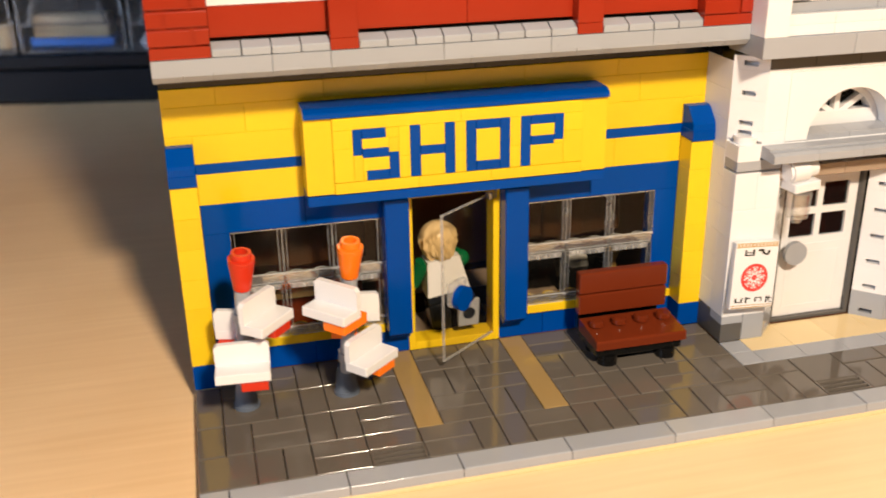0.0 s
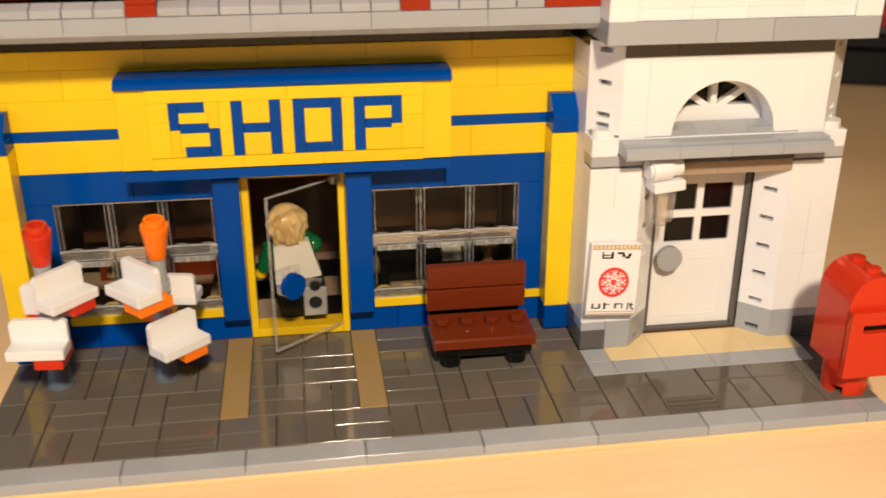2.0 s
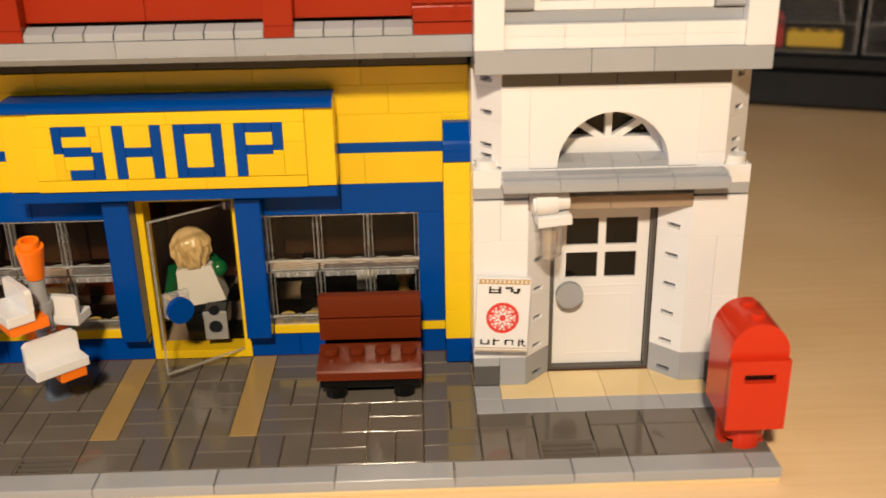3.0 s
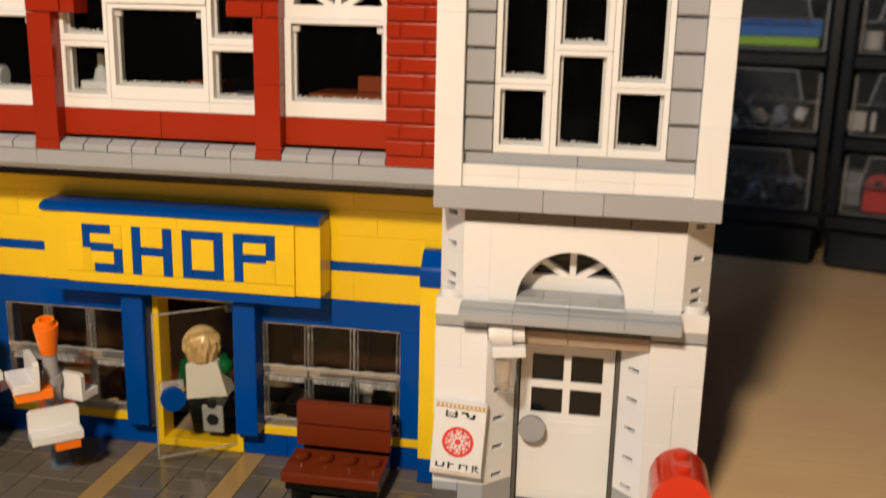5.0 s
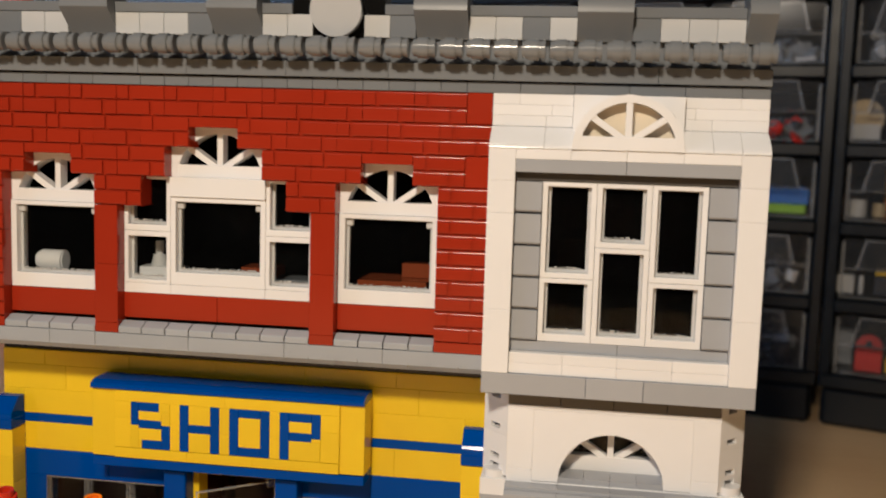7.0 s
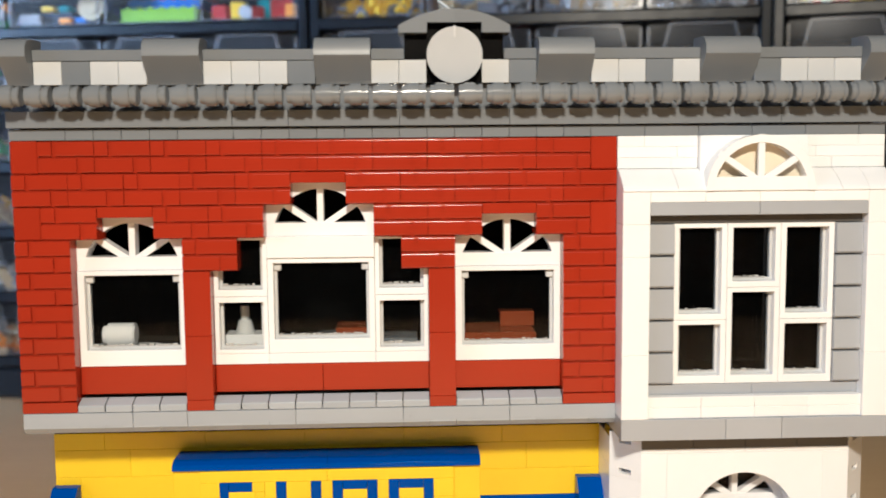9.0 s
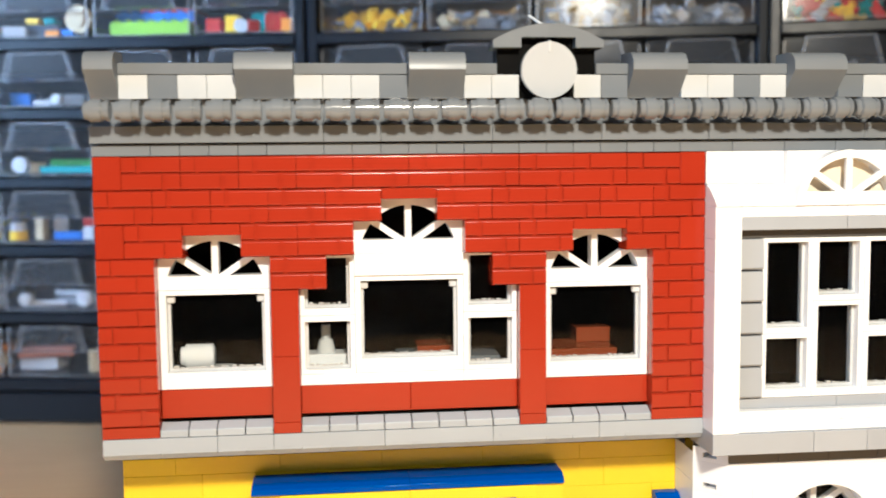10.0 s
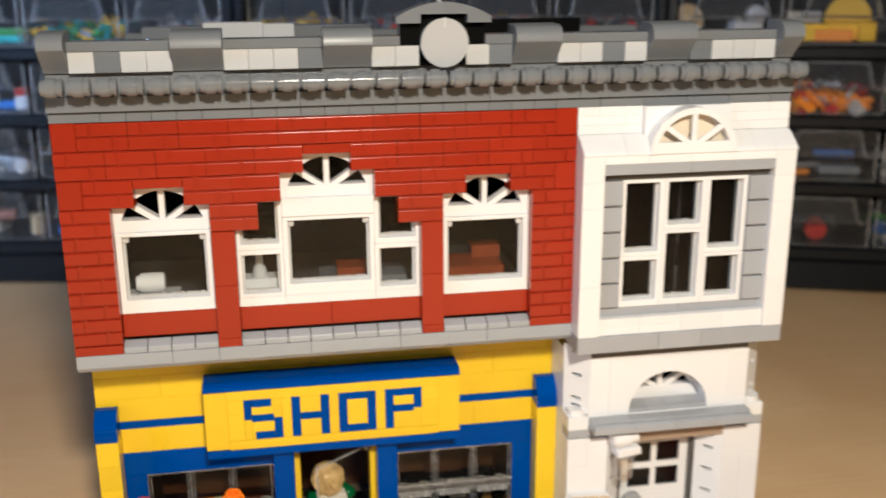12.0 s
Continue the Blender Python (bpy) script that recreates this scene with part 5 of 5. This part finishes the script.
framed("window", bay, 26, 2, 45, 6, 0.21, 0.55, 0.45, WB)
# dark grey strip paints the shade below the cornice plates
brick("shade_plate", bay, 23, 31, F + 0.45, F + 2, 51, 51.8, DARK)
run("grey_plate", bay, (23, 27, 31), F, F + 2, 51.8, 53, LIGHT)
run("white_tile", bay, (23, 25, 27, 29, 31), F, F + 2, 53, 54, WHITE)
for a, b in ((22, 24), (24, 25.25), (28.75, 30), (30, 31), (31, 32)):
    bm = bmesh.new()
    prism(bm, [(0, 0), (0.0001, 0.18 * P)] + [(0.0001 + 0.0079 * i / 8, (0.18 + 1.8 * (1.35 * i / 8 - 0.35 * (i / 8) ** 2)) * P) for i in range(1, 9)] + [(1.5 * S, 1.98 * P), (1.5 * S, 0)], GAP, (b - a) * S - GAP, axis="x")
    part("curved_slope", bm, WHITE, bay, "", wpos(a, F - 0.05, 54), True)
run("white_plate", bay, (22, 24), F + 0.98, F + 2, 56, 57, WHITE)
run("white_plate", bay, (30, 32), F + 0.98, F + 2, 56, 57, WHITE)
for z0, cuts in ((56, (24, 24.98)), (56, (29.02, 30)), (57, (22, 24.2, 24.98)), (57, (29.02, 29.4, 32)), (58, (22, 23, 24.98)), (58, (29.02, 31, 32))):
    run("white_plate", bay, cuts, F + 0.99, F + 2, z0, z0 + 1, WHITE)
fanlight(bay, 27, 54, F - 0.09, "white half-round relief with spokes", 2.0, 0.28, 0.26, False)
brick("recess_back", bay, 24.99, 29.01, F + 0.7, F + 2, 54, 59, WHITE)
# cream panel puts the warm bounced light of the white recess into colour
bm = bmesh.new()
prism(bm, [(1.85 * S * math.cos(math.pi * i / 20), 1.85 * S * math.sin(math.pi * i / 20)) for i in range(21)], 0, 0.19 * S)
part("recess_panel", bm, CREAM, bay, "half-round panel painted cream for the warm shade behind the spokes", wpos(27, F + 0.5, 54))
bm = bmesh.new()
prism(bm, arc_band(2.0 * S, 0.28 * S, 0, math.pi), 0.27 * S, 1.0 * S)
part("relief_rim", bm, WHITE, bay, "", wpos(27, F - 0.09, 54))
# bay interior closed in black: its lack of light is painted on
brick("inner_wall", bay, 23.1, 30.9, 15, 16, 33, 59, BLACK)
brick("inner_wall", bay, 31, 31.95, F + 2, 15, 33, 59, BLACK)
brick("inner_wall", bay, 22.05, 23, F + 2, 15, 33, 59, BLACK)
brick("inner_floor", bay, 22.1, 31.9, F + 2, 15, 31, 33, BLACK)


# ---- roof ----
roof = thing("toy_roof", 16 * S, 13 * S, B + 59 * P, "grey toy roof with cornice spools, parapet and clock", "toy roof")
run("cornice_tile", roof, (0, 2, 3, 4, 5, 6, 8, 9, 10, 11, 12, 13, 14, 15, 16, 17, 18, 19, 20, 21, 23, 25, 27, 29, 31, 32), 6.0, 7.0, 59, 60, GREY)
run("cornice_plate", roof, (0, 8, 10, 14, 18, 22, 28, 32), 5.78, 7.0, 60.1, 61.6, GREY)
brick("roof_plate", roof, 0.05, 31.95, 7.0, 30, 59, 61.6, DARK)
for i in range(32):
    put("spool", spool_mesh(), roof, wpos(i + 0.02, 4.95, 62.8))
    if ("peg",) not in MESHES:
        bm = bmesh.new()
        box(bm, 0.0029, 0.0049, 0, 0.0040, -0.0012, 0.0012, 0.0002)
        MESHES[("peg",)] = finish(bm, "peg", GREY)
    put("spool_peg", MESHES[("peg",)], roof, wpos(i + 0.02, 5.55, 62.6))
run("parapet_plate", roof, (0, 8, 16, 24, 32), 6.35, 7.0, 61.6, 63.9, GREY)
COLOURS = {1: PALE, 2: GREY, 3: PALE, 4: PALE, 7: PALE, 8: PALE, 9: PALE, 10: GREY, 13: PALE, 14: PALE, 17: PALE, 18: GREY, 21: PALE, 22: PALE, 23: GREY, 24: PALE, 27: GREY, 28: PALE, 29: PALE, 30: PALE}
for x, mat in COLOURS.items():
    brick("parapet_tile", roof, x, x + 1, 5.95, 7.0, 63.9, 66, mat)
for a, b in ((1, 5), (7, 11), (13, 14.2), (17.8, 19), (21, 25), (27, 31)):
    brick("parapet_cap", roof, a, b, 5.9, 7.0, 66, 67, GREY)
for a, b in ((0, 1), (5, 7), (11, 13), (19, 21), (25, 27), (31, 32)):
    bm = bmesh.new()
    prism(bm, [(0.0076, 0), (0.0071, 0.3 * P), (0.0007, 2.15 * P), (0, 2.4 * P), (0.0002, 3.2 * P), (0.0018, 3.8 * P), (0.0045, 4.05 * P), (0.0130, 4.1 * P), (0.0130, 0)], 0.00004, (b - a) * S - 0.00004, axis="x")
    part("parapet_curve", bm, COPING, roof, "curved grey coping block", wpos(a, 5.25, 63.9), True)
brick("clock_backing", roof, 14.2, 17.8, 6.05, 7.0, 63.9, 69.2, BLACK)
bm = bmesh.new()
tube(bm, 0.0080, 0.0080, 0.0022, pose(0, 0, 0, 90, 0, 0), 40)
clock = part("clock_disc", bm, CLOCK, roof, "round pale grey blank clock face", wpos(16, 5.75, 66.3), True)
bm = bmesh.new()
box(bm, -0.0003, 0.0003, -0.0026, 0, 0.0050, 0.0082)
part("clock_clip", bm, PALE, clock, "", wpos(16, 5.75, 66.3))
bm = bmesh.new()
tube(bm, 0.0004, 0.0004, 0.0070, pose(0, 0, 0, -35, -48, 0), 8)
part("clock_rod", bm, PALE, clock, "thin pale rod", wpos(16, 6.0, 70.2), True)
for sgn in (-1, 1):
    bm = bmesh.new()
    top = [(sgn * 2 * S * (1 - i / 10), (68.95 + 1.45 * (1 - (1 - i / 10) ** 2)) * P) for i in range(11)]
    pts = top + [(0, 69.2 * P), (sgn * 0.98 * S, 69.2 * P), (sgn * 0.98 * S, 68.3 * P), (sgn * 2 * S, 68.3 * P)]
    prism(bm, pts, 0, 1.2 * S)
    part("clock_hood", bm, GREY, roof, "curved grey hood", Matrix.Translation((16 * S, 5.6 * S, B)), True)
brick("roof_wall", roof, 0, 1, 7, 24, 61.6, 64.5, GREY)
brick("roof_wall", roof, 31, 32, 7, 24, 61.6, 64.5, GREY)
brick("roof_wall", roof, 1, 31, 23, 24, 61.6, 65.2, GREY)
brick("roof_block", roof, 2.5, 14, 18, 20, 61.6, 66.6, GREY)
brick("roof_tile", roof, 5.6, 8.6, 17.4, 18, 64.0, 67.2, PALE)
brick("roof_tile", roof, 8.6, 10.2, 17.2, 18, 64.0, 67.0, PALE)
brick("roof_hatch", roof, 17.5, 25.5, 17, 22, 61.6, 67.2, BLACK)


# ---- things on the toy pavement ----
def seat_mesh():
    if "seat" not in MESHES:
        bm = bmesh.new()
        w, d = 2 * S - 0.0002, 1.0 * S
        box(bm, -w / 2, w / 2, -d, 0, 0, 0.0030, 0.0002)
        pts = [(-w / 2, 0.0030), (-w / 2, 0.0086), (-w / 2 + 0.0010, 0.0096), (w / 2 - 0.0010, 0.0096), (w / 2, 0.0086), (w / 2, 0.0030)]
        prism(bm, pts, -0.0018, 0)
        MESHES["seat"] = finish(bm, "seat", WHITE)
    return MESHES["seat"]


def cafe_stand(cx, cy, colour, colour_name, bx, by, seats):
    t = thing("cafe_stand", cx * S, cy * S, B, "toy cafe post with three white seats and " + colour_name + " cone", "cafe table", "cafe stands outside the shop")
    bm = bmesh.new()
    tube(bm, 0.0041, 0.0041, 0.0010, Matrix.Identity(4), 22)
    tube(bm, 0.0038, 0.0026, 0.0086, Matrix.Translation((0, 0, 0.0010)), 22)
    part("foot_cone", bm, FOOT, t, "slate grey cone foot", wpos(bx, by, 0), True)
    lean = wpos(bx, by, 0) @ pose(0, 0, 0, 8.0, 2.8, 0)
    bm = bmesh.new()
    tube(bm, 0.0024, 0.0024, 0.0340, Matrix.Identity(4), 18)
    for k in range(3):
        tube(bm, 0.0030, 0.0030, 0.0032, Matrix.Translation((0, 0, 0.004 + 0.0095 * k)), 18)
    part("post", bm, LIGHT, t, "", lean @ Matrix.Translation((0, 0, 2.7 * P)), True)
    bm = bmesh.new()
    tube(bm, 0.0026, 0.0039, 0.0090, Matrix.Identity(4), 24)
    tube(bm, 0.0039, 0.0039, 0.0010, Matrix.Translation((0, 0, 0.0091)), 22)
    n = 22
    for i in range(n):
        a, b = 2 * math.pi * i / n, 2 * math.pi * (i + 1) / n
        for r0, r1 in ((0.0019, 0.0029),):
            vs = [bm.verts.new((r * math.cos(q), r * math.sin(q), z)) for r, q, z in ((r1, a, 0.0101), (r1, b, 0.0101), (r1, b, 0.0121), (r1, a, 0.0121), (r0, a, 0.0121), (r0, b, 0.0121), (r0, a, 0.0102), (r0, b, 0.0102))]
            bm.faces.new((vs[0], vs[1], vs[2], vs[3]))
            bm.faces.new((vs[3], vs[2], vs[5], vs[4]))
            bm.faces.new((vs[4], vs[5], vs[7], vs[6]))
    bmesh.ops.remove_doubles(bm, verts=bm.verts, dist=1e-6)
    part("cone", bm, colour, t, colour_name + " cone", lean @ Matrix.Translation((0, 0, 13.45 * P)), True)
    for dx, dy, z, turn in seats:
        m = wpos(cx + dx, cy + dy, z) @ pose(0, 0, 0, 0, 0, turn)
        put("seat", seat_mesh(), t, m)
        bm = bmesh.new()
        box(bm, -0.0008, 0.0070, -0.0072, 0.0040, -0.0034, -0.0001, 0.0002)
        part("seat_plate", bm, colour, t, colour_name + " plate under the seat", m)
    return t


cafe_stand(2, 5.7, BRIGHT_RED, "red", 1.95, 6.3, ((-0.05, -0.75, 5.75, -4), (0.58, -0.25, 9.75, 50), (0.0, 0.5, 7.3, 165)))
cafe_stand(6, 5.6, ORANGE, "orange", 5.87, 6.3, ((-0.34, -0.4, 10.2, -47), (0.36, -0.5, 4.95, 42), (0.28, 0.47, 7.8, 170)))

# bench
bench = thing("toy_bench", 18 * S, 6.4 * S, B, "reddish-brown toy bench with studs on black feet", "bench")
bm = bmesh.new()
prism(bm, [(0, 0), (0, 0.80 * P), (0.0004, 1.0 * P), (2.0 * S, 1.35 * P), (2.0 * S, 0)], 0.0001, 4 * S - 0.0001, axis="x")
part("seat", bm, BROWN, bench, "", wpos(16, 5.25, 2.1))
for i in range(4):
    bm = bmesh.new()
    tube(bm, 0.0026, 0.0025, 0.0022, Matrix.Identity(4), 24)
    bmesh.ops.bevel(bm, geom=[e for e in bm.edges if e.calc_face_angle(0) > 1.0], offset=0.0004, segments=3, affect="EDGES")
    part("stud", bm, BROWN, bench, "", wpos(16.5 + i, 6.5, 3.36), True)
for z0, z1 in ((3.7, 6.0), (6.1, 8.5)):
    brick("backrest_tile", bench, 16, 20, 7.3, 7.75, z0, z1, BROWN, 0.0004)
brick("back_plate", bench, 16.15, 19.85, 7.76, 8.1, 1.2, 7.6, BLACK, label="black backing plate")
bm = bmesh.new()
box(bm, 0.1 * S, 3.9 * S, 0.15 * S, 2.3 * S, 1.0 * P, 2.3 * P, 0.0004)
part("underframe", bm, BLACK, bench, "black plate", wpos(16, 5.3, 0))
for x in (16.7, 19.3):
    for y in (5.75, 7.0):
        bm = bmesh.new()
        tube(bm, 0.0034, 0.0034, 1.1 * P, Matrix.Identity(4), 18)
        part("foot", bm, BLACK, bench, "round black foot", wpos(x, y, 0), True)

# mailbox
mail = thing("toy_mailbox", 31.12 * S, 2.0 * S, B, "red toy post box with rounded top and slot", "mailbox")
bm = bmesh.new()
tube(bm, 0.0067, 0.0070, 2.3 * P, Matrix.Translation((0, 0, 0.8 * P)), 28)
for k in range(4):
    arc = [radians(90 * k - 32 + 8 * i) for i in range(9)]
    lug = [(0.0066 * math.cos(a), 0.0066 * math.sin(a)) for a in arc] + [(0.0045 * math.cos(a), 0.0045 * math.sin(a)) for a in reversed(arc)]
    prism(bm, lug, 0.0, 0.8 * P, m=pose(0, 0, 0, 90, 0, 0))
part("foot", bm, BRIGHT_RED, mail, "", wpos(31.12, 2.0, 0), True)
bm = bmesh.new()
n = 16
hw, z0, z1 = 0.99 * S, 3.0 * P, 9.6 * P
arc = [(hw * math.cos(math.pi * i / n), z1 + 2.75 * P * math.sin(math.pi * i / n)) for i in range(n + 1)]
prism(bm, [(-hw, z0), (hw, z0)] + arc, 0.9 * S, 3.0 * S)
part("body", bm, BRIGHT_RED, mail, "", wpos(31.12, 0, 0), True)
bm = bmesh.new()
sx, sz0, sz1 = 0.52 * S, 7.25 * P, 8.05 * P
y0, y1 = 0.62 * S, 0.95 * S
for a, b, c, d in ((-hw, -sx, 2.8 * P, 9.3 * P), (sx, hw, 2.8 * P, 9.3 * P), (-sx, sx, 2.8 * P, sz0), (-sx, sx, sz1, 9.3 * P)):
    box(bm, a, b, y0, y1, c, d)
bmesh.ops.remove_doubles(bm, verts=bm.verts, dist=1e-6)
part("front_plate", bm, BRIGHT_RED, mail, "red front with a letter slot", wpos(31.12, 0, 0))
# black sheet in the opening paints the slot's dark inside
bm = bmesh.new()
box(bm, -sx, sx, 0.86 * S, 0.93 * S, sz0, sz1)
part("slot", bm, BLACK, mail, "black sheet painting the shade in the letter slot", wpos(31.12, 0, 0))
for y in (1.5, 2.5):
    bm = bmesh.new()
    tube(bm, 0.0022, 0.0022, 0.0018, Matrix.Identity(4), 20)
    bmesh.ops.bevel(bm, geom=[e for e in bm.edges if e.calc_face_angle(0) > 1.0], offset=0.0003, segments=3, affect="EDGES")
    part("stud", bm, BRIGHT_RED, mail, "", wpos(31.12, y, 12.15), True)

# toy figure in the doorway, its back to the street
bm = bmesh.new()
box(bm, -0.0078, -0.0003, -0.0035, 0.0040, 0, 0.0125, 0.0006, None, 3)
# the other leg swings back and shows its sole
back = pose(0.0042, 0.0, 0.0125, 0, 8, 0) @ pose(0, 0, 0, -84, 0, 0)
box(bm, -0.0037, 0.0037, -0.0036, 0.0036, -0.0105, 0.0, 0.0005, back, 3)
box(bm, -0.0038, 0.0038, -0.0042, 0.0062, -0.0116, -0.0104, 0.0003, back, 4)
tube(bm, 0.0022, 0.0022, 0.0005, back @ Matrix.Translation((0, 0.0010, -0.0119)), 18, 3)
tube(bm, 0.0018, 0.0018, 0.0006, back @ Matrix.Translation((0, -0.0052, -0.0119)), 18, 3)
box(bm, -0.0078, 0.0078, -0.0037, 0.0037, 0.0125, 0.0158, 0.0004, None, 3)
prism(bm, [(-0.0077, 0.0158), (0.0077, 0.0158), (0.0058, 0.0288), (-0.0058, 0.0288)], -0.0039, 0.0039, slot=0)
# one arm hangs, the other is lifted forward
arm = pose(-0.0070, 0.0, 0.0272, 14, 0, 0) @ pose(0, 0, 0, 0, 26, 0)
tube(bm, 0.0022, 0.0028, 0.0095, arm @ Matrix.Translation((0, 0, -0.0085)), 14, 1)
tube(bm, 0.0019, 0.0019, 0.0040, arm @ Matrix.Translation((0, 0.0012, -0.0118)), 12, 5)
arm = pose(0.0070, 0.0, 0.0260, -72, 0, 30)
bmesh.ops.create_uvsphere(bm, u_segments=14, v_segments=8, radius=0.0031, matrix=arm)
for f in bm.faces:
    if f.calc_center_median().x > 0.0054 and 0.0230 < f.calc_center_median().z < 0.0295 and f.material_index == 0 and len(f.verts) < 5 and f.calc_area() < 2.5e-6:
        f.material_index = 1
tube(bm, 0.0029, 0.0023, 0.0085, arm, 14, 1)
tube(bm, 0.0020, 0.0020, 0.0045, arm @ Matrix.Translation((0, 0, 0.0084)), 12, 5)
tube(bm, 0.0036, 0.0036, 0.0080, Matrix.Translation((0, 0, 0.0290)), 20, 5)
# hair: smooth on the crown, combed into ragged strands below
made = bmesh.ops.create_uvsphere(bm, u_segments=72, v_segments=26, radius=1.0)
for v in made["verts"]:
    ang, up = math.atan2(v.co.y, v.co.x), v.co.z
    flat = math.hypot(v.co.x, v.co.y)
    wide = flat if up > 0 else max(flat, 1e-6) ** 0.35
    down = min(1.0, max(0.0, 1.25 * (0.93 - up)))
    lock = Vector((3.2 * math.cos(ang), 3.2 * math.sin(ang), 0.9 * up + 1.3 * math.sin(2 * ang)))
    ridge = 1.0 + down * (0.17 * noise.noise(lock) + 0.13 * noise.noise(lock * 3.6))
    fall = 0.98 + 0.42 * noise.noise(Vector((4.5 * math.cos(ang), 4.5 * math.sin(ang), 7.3)))
    scale = 0.0063 * ridge * (wide / flat if flat > 1e-5 else 0.0)
    v.co = Vector((v.co.x * scale, v.co.y * scale, (up * 0.0062 + 0.0005 * down * math.sin(7 * ang + 2.0) if up > 0 else up * 0.0066 * fall) + 0.0356))
for f in {f for v in made["verts"] for f in v.link_faces}:
    f.material_index = 2
figure = part("toy_figure", bm, [WHITE, GREEN, HAIR, NAVY, LIGHT, YELLOW], None, m=wpos(11.25, 10.3, 0.3) @ pose(0, 0, 0, 0, -8, 0) @ pose(0, 0, 0, 0, 0, 3), smooth=True)
tagged(figure, "plain toy figure with blond hair standing in the shop doorway", "toy figure")
